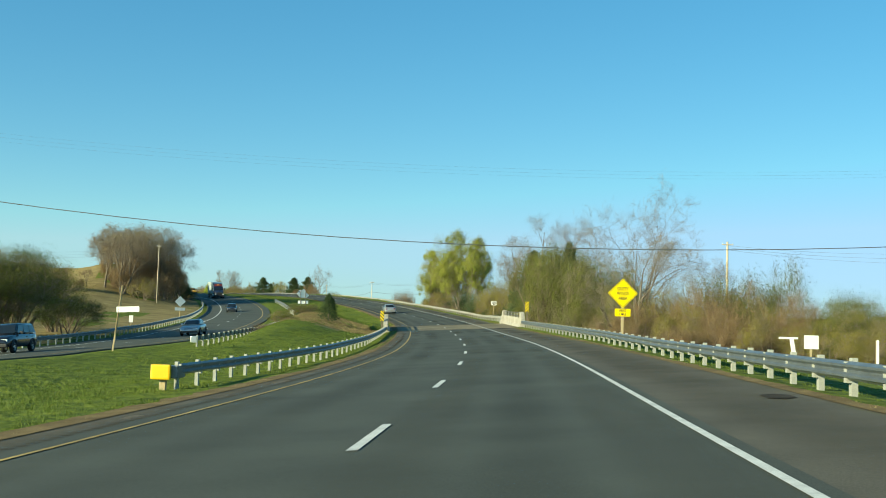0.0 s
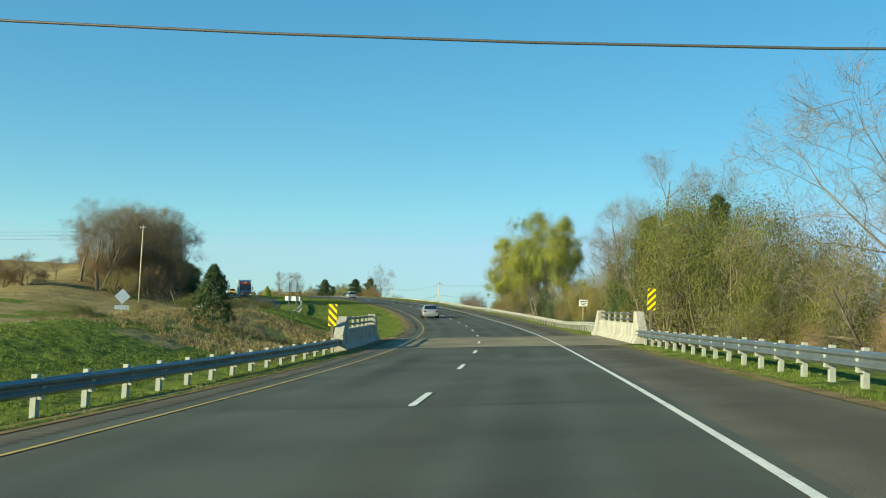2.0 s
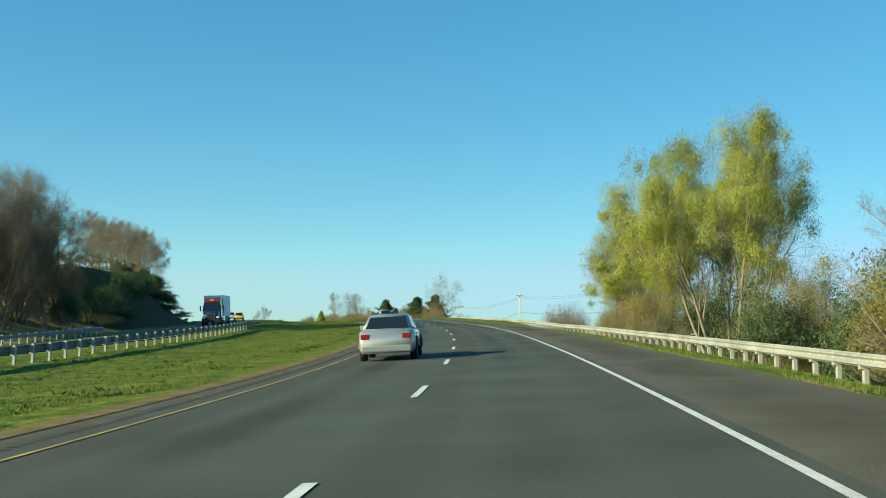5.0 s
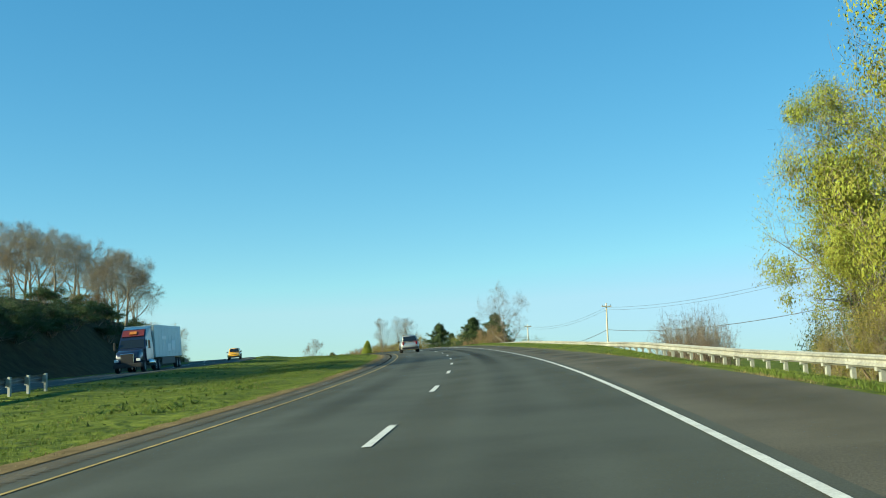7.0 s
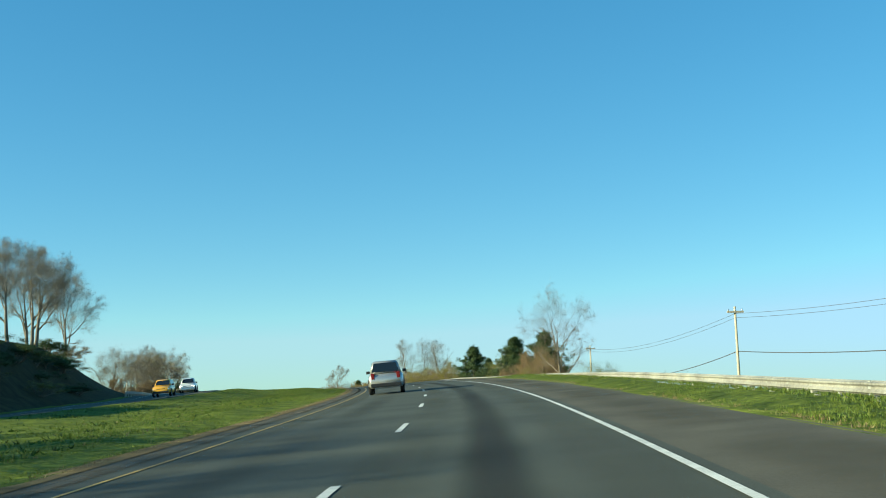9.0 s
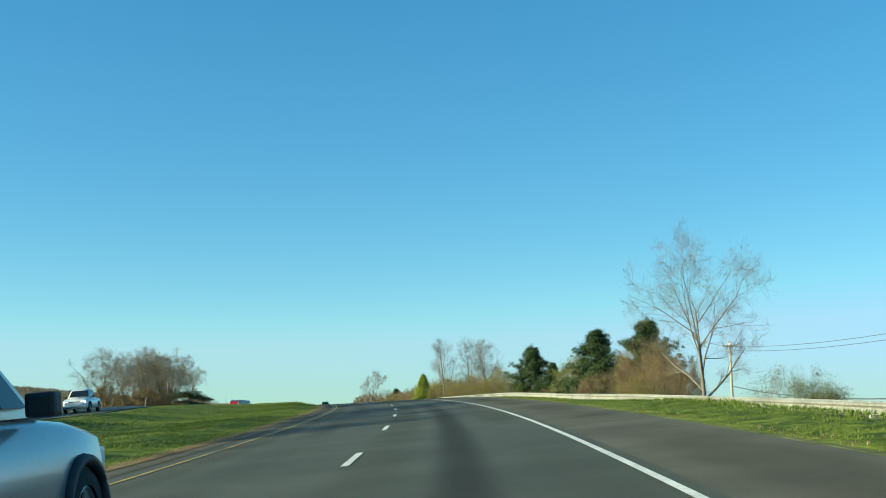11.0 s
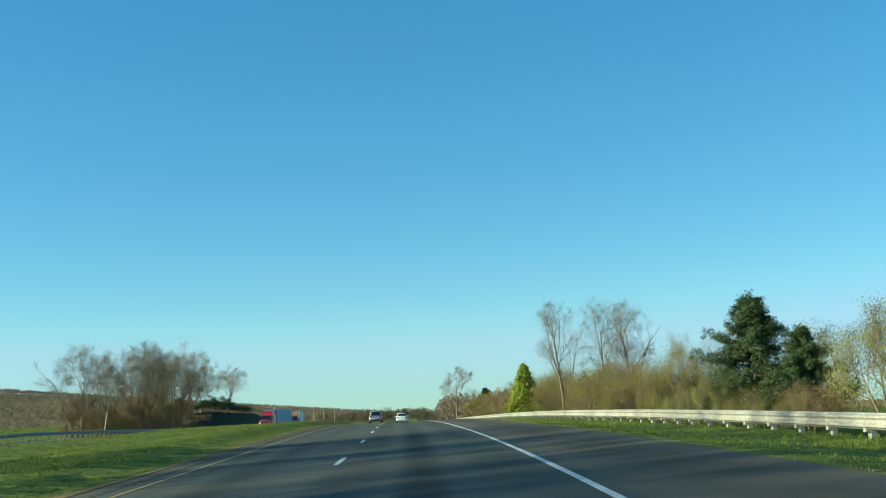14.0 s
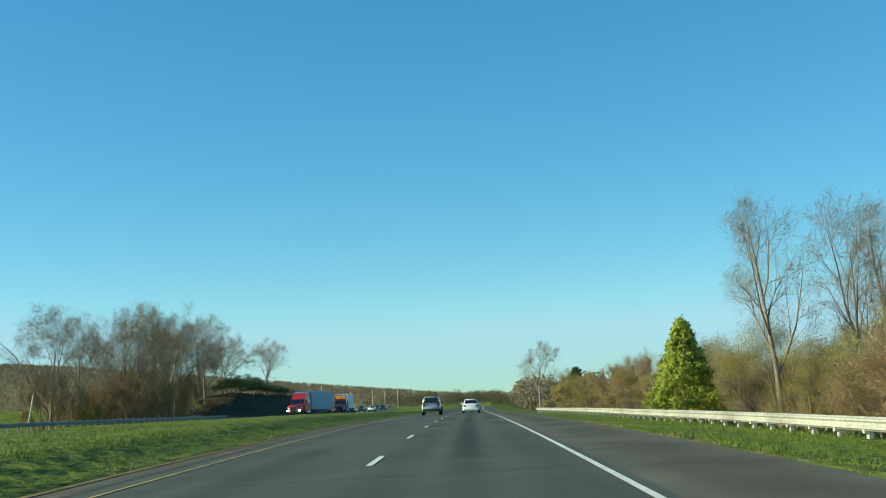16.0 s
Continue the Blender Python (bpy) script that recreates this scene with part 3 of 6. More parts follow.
SIGN_POST = material("sawn_post", (0.42, 0.33, 0.19), 0.85, var=0.25, scale=2.0, stretch=(5, 5, 0.5), bump=0.2)
STEEL_POST = material("steel_sign_post", (0.16, 0.13, 0.10), 0.6, metal=0.4, var=0.3, scale=5.0)
WIRE = material("wire", (0.10, 0.10, 0.10), 0.6, metal=0.3, var=0.1)


def parapet(s0, s1, face, side, label):
    """Concrete bridge parapet with sloped end blocks and two pipe rails. side: the way its back lies (+1 right)."""
    hold = thing("bridge_parapet", label, "bridge parapet")
    prof = [(-0.16, 0.0), (-0.14, 0.08), (0.0, 0.34), (0.05, 0.36)]

    def zone(a, b, tops, name, extra=0.0):
        n = len(tops)
        ss = np.linspace(a, b, n)
        x, y, z, h, bk = line(ss)
        v, f = [], []
        for i in range(n):
            t = tops[i]
            ring = [(-0.17 - extra, -0.3), (-0.16 - extra, min(0.08, t)), (-0.02 - extra, min(0.30, t)), (0.02 - extra, t), (0.04 - extra, t + 0.02), (0.34 + extra, t + 0.02), (0.36 + extra, t), (0.36 + extra, -0.9)]
            for q, w in ring:
                o = face + side * (q + 0.02)
                v.append((x[i] + math.cos(h[i]) * o, y[i] + math.sin(h[i]) * o, z[i] + float(plane(ss[i], face)) + w))
        k = 8
        for i in range(n - 1):
            for j in range(k):
                j2 = (j + 1) % k
                q = (i * k + j, i * k + j2, (i + 1) * k + j2, (i + 1) * k + j)
                f.append(q if side > 0 else q[::-1])
        f.append(tuple(range(k)))
        f.append(tuple((n - 1) * k + j for j in range(k - 1, -1, -1)))
        return part(name, mesh_of(name, v, f, (CONCRETE,)), None, hold)

    wall, high = 0.88, 1.42
    zone(s0, s0 + 1.7, [0.62, 1.02, high, high], "end_block", 0.03)
    n = 5
    ws = np.linspace(s0 + 1.72, s1 - 1.72, n + 1)
    for i in range(n):
        zone(ws[i] + 0.01, ws[i + 1] - 0.01, [wall] * 3, "wall_panel")
    zone(s1 - 1.7, s1, [high, high, 1.02, 0.62], "end_block", 0.03)
    for up in (high - 0.10, high - 0.36):
        ss = np.linspace(s0 + 1.6, s1 - 1.6, 8)
        pts = [spot(q, face + side * 0.2, float(plane(q, face)) + up, ground=False) for q in ss]
        v, f = tube(pts, [0.05] * 8, 8)
        part("pipe_rail", mesh_of("pipe_rail", v, f, (RAIL_BROWN,), smooth=True), None, hold)
    for q in np.linspace(s0 + 2.7, s1 - 2.7, 6):
        bm = box_bm(-0.05, 0.05, -0.07, 0.07, 0, high - wall - 0.02, 0.01)
        ob = part("rail_post", bm, POST, hold)
        ob.matrix_basis = Matrix.Translation(spot(q, face + side * 0.2, float(plane(q, face)) + wall, ground=False)) @ pose(0, 0, 0, 0, 0, heading(q))
    return hold


parapet(104.3, 121.9, 5.35, 1, "sunlit pale concrete bridge parapet with two pipe rails")
parapet(101.8, 117.0, -7.35, -1, "shaded grey concrete bridge parapet with two pipe rails")
# expansion joints of the deck
for q in (BR_A + 0.02, BR_B - 0.02):
    tagged(strip("expansion_joint", q - 0.06, q + 0.06, -7.2, 5.2, SIGN_BLACK, 0.009, 1, ds=0.1), "dark rubber expansion joint across the deck", "expansion joint", kind="structure")


# ---- signs ----
def text_mesh(body, size, name="lettering", squeeze=1.0):
    cu = bpy.data.curves.new(name, "FONT")
    cu.body, cu.size, cu.align_x, cu.align_y, cu.extrude, cu.offset = body, size, "CENTER", "CENTER", 0.002, size * 0.012
    ob = bpy.data.objects.new(name, cu)
    scene.collection.objects.link(ob)
    me = bpy.data.meshes.new_from_object(ob.evaluated_get(bpy.context.evaluated_depsgraph_get()))
    me.name = name
    bpy.data.objects.remove(ob)
    me.materials.clear()
    me.transform(Matrix.Diagonal((squeeze, 1, 1, 1)))
    return me


def stand(s, o, turn=0.0, up=0.0):
    """Pose of a thing on the ground; its front (-y) faces the coming drive."""
    return Matrix.Translation(spot(s, o, up)) @ pose(0, 0, 0, 0, 0, heading(s) + turn)


def plate(w, h, r=0.03, t=0.012, diamond=False):
    bm = bmesh.new()
    pts = []
    for cx, cy, a0 in ((w / 2 - r, h / 2 - r, 0), (-w / 2 + r, h / 2 - r, 90), (-w / 2 + r, -h / 2 + r, 180), (w / 2 - r, -h / 2 + r, 270)):
        for k in range(4):
            a = radians(a0 + k * 30)
            pts.append((cx + r * math.cos(a), cy + r * math.sin(a)))
    if diamond:
        c = math.sqrt(0.5)
        pts = [((x - y) * c, (x + y) * c) for x, y in pts]
    f = bm.faces.new([bm.verts.new((x, 0, z)) for x, z in pts])
    ext = bmesh.ops.extrude_face_region(bm, geom=[f])
    for q in ext["geom"]:
        if isinstance(q, bmesh.types.BMVert):
            q.co.y += t
    bmesh.ops.recalc_face_normals(bm, faces=bm.faces)
    return bm


def flat_text(body, size, mat, parent, z, y, x=0.0, squeeze=1.0):
    ob = part("lettering", text_mesh(body, size, squeeze=squeeze), mat, parent, "black capital letters")
    ob.matrix_basis = pose(x, y, z, 90, 0, 0)
    return ob


def gusty_sign():
    m = stand(60.0, 6.95)
    hold = thing("warning_sign", "yellow diamond warning sign about gusty winds on a wooden post", "road sign", at=m)
    base = float(land(60.0, 6.95))
    c = 2.97 - base
    part("post", box_bm(-0.07, 0.07, 0.02, 0.14, -0.4, c + 0.5, 0.008), SIGN_POST, hold)
    side = 1.165
    d = part("diamond_plate", plate(side, side, 0.06, diamond=True), SIGN_YELLOW, hold)
    d.matrix_basis = pose(0, 0, c)
    e = side - 0.10
    for k in range(4):
        b = part("border", box_bm(-e / 2, e / 2, -0.004, 0.0, -0.011, 0.011), SIGN_BLACK, d)
        a = radians(45 + 90 * k)
        b.matrix_basis = Matrix.Rotation(a, 4, "Y") @ Matrix.Translation((0, -0.001, e / 2))
    for i, w in enumerate(("GUSTY", "WINDS", "AREA")):
        flat_text(w, 0.26, SIGN_BLACK, d, 0.235 - 0.26 * i, -0.004, squeeze=0.78)
    s2 = part("plaque", plate(0.86, 0.42, 0.04), SIGN_YELLOW, hold)
    s2.matrix_basis = pose(0, 0, c - 1.06)
    flat_text("NEXT", 0.19, SIGN_BLACK, s2, 0.10, -0.004, squeeze=0.85)
    flat_text("1 MILE", 0.17, SIGN_BLACK, s2, -0.095, -0.004, squeeze=0.85)


gusty_sign()


def marker(s, o, up, lean):
    """Striped hazard marker at a bridge end. lean: +1 stripes fall to the right, -1 to the left."""
    hold = thing("hazard_marker", "yellow and black striped hazard marker on a brown post", "hazard marker", "bridge end markers", at=stand(s, o))
    base = float(land(s, o))
    c = up - base
    part("post", box_bm(-0.06, 0.06, 0.02, 0.09, -0.4, c + 0.1, 0.008), STEEL_POST, hold)
    p = part("plate", plate(0.36, 0.94, 0.03), SIGN_YELLOW, hold)
    p.matrix_basis = pose(0, 0, c)
    w, top = 0.176, 0.464
    for k in range(-2, 4):
        z0 = -0.52 + 0.30 * k
        band = [(-w, z0 + lean * w), (w, z0 - lean * w), (w, z0 + 0.15 - lean * w), (-w, z0 + 0.15 + lean * w)]
        for sign in (1, -1):              # keep what lies on the plate
            kept = []
            for i, (x1, z1) in enumerate(band):
                x0, zp = band[i - 1]
                if (zp * sign <= top) != (z1 * sign <= top):
                    q = (top * sign - zp) / (z1 - zp)
                    kept.append((x0 + q * (x1 - x0), top * sign))
                if z1 * sign <= top:
                    kept.append((x1, z1))
            band = kept
        if len(band) > 2:
            part("stripe", mesh_of("stripe", [(x, -0.003, z) for x, z in band], [tuple(range(len(band)))]), BROWN_BOARD, p)


marker(103.9, 5.85, 2.29, -1)
marker(102.2, -7.9, 1.05, 1)


def info_sign():
    hold = thing("notice_sign", "small white notice sign with three dark lines on a post", "road sign", at=stand(152.0, 8.9))
    base = float(land(152.0, 8.9))
    c = 2.22 - base
    part("post", box_bm(-0.05, 0.05, 0.02, 0.10, -0.3, c + 0.2, 0.006), SIGN_POST, hold)
    p = part("plate", plate(0.78, 0.58, 0.03), SIGN_WHITE, hold)
    p.matrix_basis = pose(0, 0, c)
    for z, w in ((0.15, 0.62), (0.0, 0.44), (-0.15, 0.30)):
        part("text_bar", box_bm(-w / 2, w / 2, -0.004, 0, z - 0.035, z + 0.035), SIGN_BLACK, p)


info_sign()


def double_sign():
    s, o = 162.0, -17.6
    hold = thing("route_sign", "back of a bare aluminium route sign on two steel posts", "road sign", at=stand(s, o))
    base = float(land(s, o))
    for x in (-0.36, 0.36):
        part("post", box_bm(x - 0.045, x + 0.045, -0.03, 0.05, -0.3, 3.05 - base, 0.006), STEEL_POST, hold)
    for n, w, h, x, z, dm in (("shield_plate", 0.74, 0.95, 0.0, 2.55, False), ("arrow_plate", 0.60, 0.60, -0.38, 2.42, True), ("arrow_plate", 0.60, 0.60, 0.42, 2.42, True), ("top_plate", 0.50, 0.50, 0.02, 3.02, True)):
        p = part(n, plate(w, h, 0.05, diamond=dm), SIGN_BACK, hold)
        p.matrix_basis = pose(x, 0.07 + 0.015 * abs(x), z - base)
    p = part("lower_plate", plate(1.45, 0.44, 0.03), SIGN_WHITE, hold)
    p.matrix_basis = pose(0, 0.07, 1.42 - base)


double_sign()


def small_sign(name, label, s, o, w, h, up, mat, diamond=False, post=SIGN_POST, lean=0.0, extra=None):
    hold = thing(name, label, "road sign", at=stand(s, o) @ pose(0, 0, 0, 0, lean, 0))
    part("post", box_bm(-0.045, 0.045, 0.02, 0.10, -0.3, up + h / 2, 0.006), post, hold)
    p = part("plate", plate(w, h, 0.03, diamond=diamond), mat, hold)
    p.matrix_basis = pose(0, 0, up)
    if extra:
        q = part("lower_plate", plate(extra[0], extra[1], 0.02), mat, hold)
        q.matrix_basis = pose(0, 0, up - extra[2])
    return hold


small_sign("warning_sign", "back of a diamond sign with a lower plate beside a rail", 172.0, -36.0, 1.15, 1.15, 2.5, SIGN_BACK, True, extra=(1.5, 0.45, 1.15))
small_sign("marker_sign", "small white marker on a short post by the far rail", 128.0, -36.5, 0.45, 0.8, 1.1, SIGN_WHITE)
small_sign("marker_sign", "white upright marker board beside the median rail", 118.0, -17.6, 0.42, 0.9, 0.95, SIGN_WHITE)
small_sign("notice_board", "white notice board on a short post on the lawn", 50.0, 14.0, 0.66, 0.62, 1.05, SIGN_WHITE)
small_sign("white_stake", "thin white stake on the lawn", 42.0, 14.0, 0.10, 0.9, 0.9, SIGN_WHITE)
tilt = small_sign("direction_board", "white board fixed to a leaning wooden pole on the median", 62.0, -21.6, 0.02, 2.8, 2.3, SIGN_POST, lean=6.0)
bd = part("board", plate(1.3, 0.32, 0.02), SIGN_WHITE, tilt)
bd.matrix_basis = pose(0.52, 0, 2.4, 0, -9, 0)


def arm_post():
    hold = thing("gate_post", "white painted post with a level arm on the lawn", "gate post", at=stand(53.0, 14.2))
    part("post", box_bm(-0.09, 0.09, -0.05, 0.05, -0.3, 1.2, 0.01), SIGN_WHITE, hold).matrix_basis = pose(0, 0, 0, 0, -9, 0)
    part("arm", box_bm(-0.8, 0.12, -0.03, 0.03, 1.14, 1.24, 0.01), SIGN_WHITE, hold)


arm_post()


def terminal():
    """Yellow impact face at the near end of the median rail."""
    hold = thing("rail_terminal", "bright yellow end cap of the median guard rail", "rail end", at=stand(29.9, -9.75))
    part("face_plate", box_bm(-0.30, 0.26, -0.06, 0.10, 0.30, 0.72, 0.05), material("yellow_cap", (0.85, 0.50, 0.01), 0.5, var=0.08, scale=3.0), hold, "yellow wrapped impact face")
    part("extruder", box_bm(0.10, 0.42, 0.11, 0.9, 0.34, 0.68, 0.02), STEEL, hold)
    part("post", box_bm(-0.09, 0.09, 0.12, 0.26, -0.4, 0.32, 0.01), SIGN_POST, hold)


terminal()
hold = thing("rail_terminal", "plain steel end of the guard rail beside the opposite road", "rail end", at=stand(71.6, -19.1))
part("face_plate", box_bm(-0.25, 0.2, -0.06, 0.06, 0.30, 0.74, 0.04), SIGN_BACK, hold)


# ---- poles and wires ----
def utility_pole(label, s, o, top, arm=0.0, lean=0.0, turn=0.0, radius=0.115, box=False):
    base = float(land(s, o))
    h = top - base
    hold = thing("utility_pole", label, "utility pole", "roadside poles", at=stand(s, o, turn) @ pose(0, 0, 0, 0, lean, 0))
    v, f = tube([(0, 0, -0.5), (0, 0, h * 0.5), (0, 0, h)], [radius, radius * 0.85, radius * 0.68], 10)
    part("shaft", mesh_of("shaft", v, f, (WOOD,), smooth=True), None, hold)
    if arm:
        part("cross_arm", box_bm(-arm / 2, arm / 2, -0.14, -0.03, h - 0.45, h - 0.33, 0.01), WOOD, hold)
        for x in (-arm / 2 + 0.1, 0.0, arm / 2 - 0.1):
            v, f = tube([(x, -0.08, h - 0.34), (x, -0.08, h - 0.25), (x, -0.08, h - 0.16)], [0.03, 0.055, 0.03], 8)
            part("insulator", mesh_of("insulator", v, f, (SIGN_BACK,), smooth=True), None, hold)
    if box:
        part("junction_box", box_bm(-0.1, 0.22, -0.34, -0.1, h - 2.3, h - 1.6, 0.03), SIGN_BACK, hold)
    return hold


utility_pole("tall pale wooden pole on the hill beside the far rail", 225.0, -43.2, 10.4, arm=0.9)
utility_pole("pale wooden pole below the outer bank carrying wires", 323.0, 21.3, 5.0, arm=1.2)
utility_pole("pale wooden pole below the outer bank carrying wires", 380.6, 24.6, 4.2, arm=1.2)
utility_pole("pale wooden pole with a junction box behind the rail", 432.4, 26.7, 3.9, box=True)
utility_pole("tall wooden pole behind the trees near the bridge", 147.0, 40.8, 11.8, arm=1.6, radius=0.2)
utility_pole("wooden pole under bare trees beside the opposite road", 589.0, -43.0, 8.3)
utility_pole("short leaning wooden post beside the opposite road", 530.7, -40.5, 3.2, lean=8.0, radius=0.09)
utility_pole("short leaning wooden post beside the opposite road", 497.0, -45.0, 3.4, lean=4.0, radius=0.11)
utility_pole("thin far pole beside the opposite road", 690.0, -36.0, 6.5, radius=0.12)
for i, (s, o, t) in enumerate(((735, -34.5, 5.5), (760, -31, 6.0), (790, -30, 6.0), (830, -29, 6.5), (760, 19, 7.0), (780, 21, 7.5))):
    utility_pole("thin far pole near the road", s, o, t, radius=0.13)
hold = thing("guy_stake", "leaning broken stake on the hill beside the pole", "stake", at=stand(232.0, -38.5) @ pose(0, 0, 0, 0, -22, 0))
v, f = tube([(0, 0, -0.2), (0, 0, 2.4)], [0.06, 0.05], 6)
part("shaft", mesh_of("shaft", v, f, (WOOD,)), None, hold)
utility_pole("tall wooden pole carrying the crossing cable", 78.5, -62.0, 16.0, arm=1.2)
utility_pole("tall wooden pole carrying the crossing cable", 73.5, 62.0, 15.5, arm=1.2)


def cable(label, a, b, sag, radius=0.012, group="overhead wires"):
    n = 24
    pts = [a.lerp(b, i / n) - Vector((0, 0, sag * 4 * (i / n) * (1 - i / n))) for i in range(n + 1)]
    v, f = tube(pts, [radius] * (n + 1), 5)
    return tagged(new("wire", mesh_of("wire", v, f, (WIRE,), smooth=True)), label, "wire", group)


def over(s, o, up):
    return spot(s, o, up, ground=False)


cable("thick dark cable sagging across both carriageways", over(78.5, -62, 12.7), over(73.5, 62, 10.7), 5.3, 0.03)
for k in range(3):
    cable("thin power wire high across the road", over(78.5, -62.4 + 0.5 * k, 15.9 + 0.25 * k), over(73.5, 61.6 + 0.5 * k, 14.6 + 0.25 * k), 3.9, 0.0025)
for k, (z0, z1) in enumerate(((4.5, 3.8), (4.2, 3.5), (1.8, 0.8))):
    cable("thin wire between the roadside poles", over(323, 21.3, z0), over(380.6, 24.6, z1), 0.9 if k < 2 else 1.2, 0.013 if k < 2 else 0.03)
    cable("thin wire from the roadside pole to the lower country", over(323, 21.3, z0), over(262, 30, z1 + 3.2), 1.2, 0.013 if k < 2 else 0.03)
for k in range(3):
    cable("thin wire to the pole near the bridge", over(147, 40.8, 11.3 - 0.3 * k), over(110, 75, 11.5 - 0.9 * k), 1.5, 0.013)
    cable("thin wire from the pole on the hill", over(225, -43.2, 9.8 - 0.5 * k), over(180, -110, 9.0 - 0.6 * k), 2.0, 0.012)


# ---- trees and shrubs ----
class Limbs:
    """Collects tapered limbs inside a rounded crown; keeps the outer ends for leaves."""

    def __init__(self, seed, crown=None):
        self.r = random.Random(seed)
        self.v, self.f, self.tips = [], [], []
        self.fine = 0.006                 # least radius of a twig
        self.crown = crown                # (centre x, y, z, reach sideways, reach up, reach down)

    def outside(self, p):
        if self.crown is None:
            return False
        x, y, z, w, up, down = self.crown
        dz = p.z - z
        return ((p.x - x) ** 2 + (p.y - y) ** 2) / (w * w) + (dz / (up if dz > 0 else down)) ** 2 > 1.0

    def limb(self, pts, radii, sides):
        k = len(self.v)
        v, f = tube(pts, radii, sides, caps=False)
        self.v += [tuple(q) for q in v]
        self.f += [tuple(i + k for i in q) for q in f]

    def grow(self, p, d, length, rad, level, plan):
        """plan: per level (children, ratio, angle low, angle high, bend, lift, sides)"""
        n, ratio, a0, a1, bend, lift, sides = plan[level]
        r = self.r
        segs = 6 if level == 0 else (4 if level == 1 else (2 if level == 2 else 1))
        if level and self.outside(p + d * length):
            length *= 0.6
            if self.outside(p + d * length * 0.8):
                if level >= 2:
                    return
                length *= 0.6
        pts, radii, dirs = [p.copy()], [rad], [d.copy()]
        q, e = p.copy(), d.copy()
        for i in range(segs):
            e = (e + Vector((r.gauss(0, bend), r.gauss(0, bend), r.gauss(0, bend) + lift))).normalized()
            q = q + e * (length / segs)
            pts.append(q.copy())
            dirs.append(e.copy())
            radii.append(rad * (1 - 0.86 * (i + 1) / segs))
        self.limb(pts, radii, sides)
        if level + 1 >= len(plan):
            self.tips.append((pts[-1], dirs[-1]))
            return
        start = 0.28 if level == 0 else 0.2
        for c in range(n):
            t = start + (1 - start) * (c + r.random() * 0.9) / n
            i = min(int(t * segs), segs - 1)
            w = t * segs - i
            b = pts[i].lerp(pts[i + 1], w)
            br = radii[i] + (radii[i + 1] - radii[i]) * w
            ax = dirs[i].orthogonal().normalized()
            ax.rotate(Matrix.Rotation(c * 2.4 + r.random() * 1.2, 3, dirs[i]))
            nd = dirs[i].copy()
            nd.rotate(Matrix.Rotation(radians(r.uniform(a0, a1)), 3, ax))
            self.grow(b, nd, length * ratio * (1.15 - 0.55 * t) * r.uniform(0.75, 1.2), max(br * 0.62, self.fine), level + 1, plan)

    def mesh(self, name, mat):
        return mesh_of(name, self.v, self.f, (mat,), smooth=True)


def tris_mesh(name, v, mat):
    """Fast mesh of separate triangles from an array of places, three to each."""
    n = len(v) // 3
    me = bpy.data.meshes.new(name)
    me.vertices.add(len(v))
    me.vertices.foreach_set("co", np.asarray(v, np.float32).ravel())
    me.loops.add(3 * n)
    me.loops.foreach_set("vertex_index", np.arange(3 * n, dtype=np.int32))
    me.polygons.add(n)
    me.polygons.foreach_set("loop_start", np.arange(0, 3 * n, 3, dtype=np.int32))
    me.materials.append(mat)
    me.update(calc_edges=True)
    return me


def leaf_mesh(name, c, out, size, aspect, mat, g, hang=0.0, ragged=0.9):
    """One small three-cornered leaf at every place c, facing outwards, more or less."""
    n = len(c)
    u = g.normal(0, 1, (n, 3))
    u /= np.linalg.norm(u, axis=1)[:, None]
    nn = out + u * ragged
    nn /= np.linalg.norm(nn, axis=1)[:, None] + 1e-9
    a = np.cross(nn, g.normal(0, 1, (n, 3)))
    a[:, 2] -= hang
    a /= np.linalg.norm(a, axis=1)[:, None] + 1e-9
    b = np.cross(nn, a)
    b /= np.linalg.norm(b, axis=1)[:, None] + 1e-9
    z = size * g.uniform(0.6, 1.4, n)[:, None]
    a, b = a * z * aspect / 2, b * z / 2
    v = np.empty((n, 3, 3))
    v[:, 0], v[:, 1], v[:, 2] = c + a, c - a * 0.8 + b, c - a * 0.5 - b
    return tris_mesh(name, v.reshape(-1, 3), mat)


def leaves(places, count, spread, size, seed, name, mat, aspect=1.6):
    """Small leaves or buds strewn closely round places."""
    g = np.random.default_rng(seed)
    P = np.array([tuple(p) for p in places], float)
    out = g.normal(0, 1, (count, 3)) * np.array(spread)
    c = P[g.integers(0, len(P), count)] + out
    return leaf_mesh(name, c, np.zeros((count, 3)), size, aspect, mat, g, ragged=1.0)


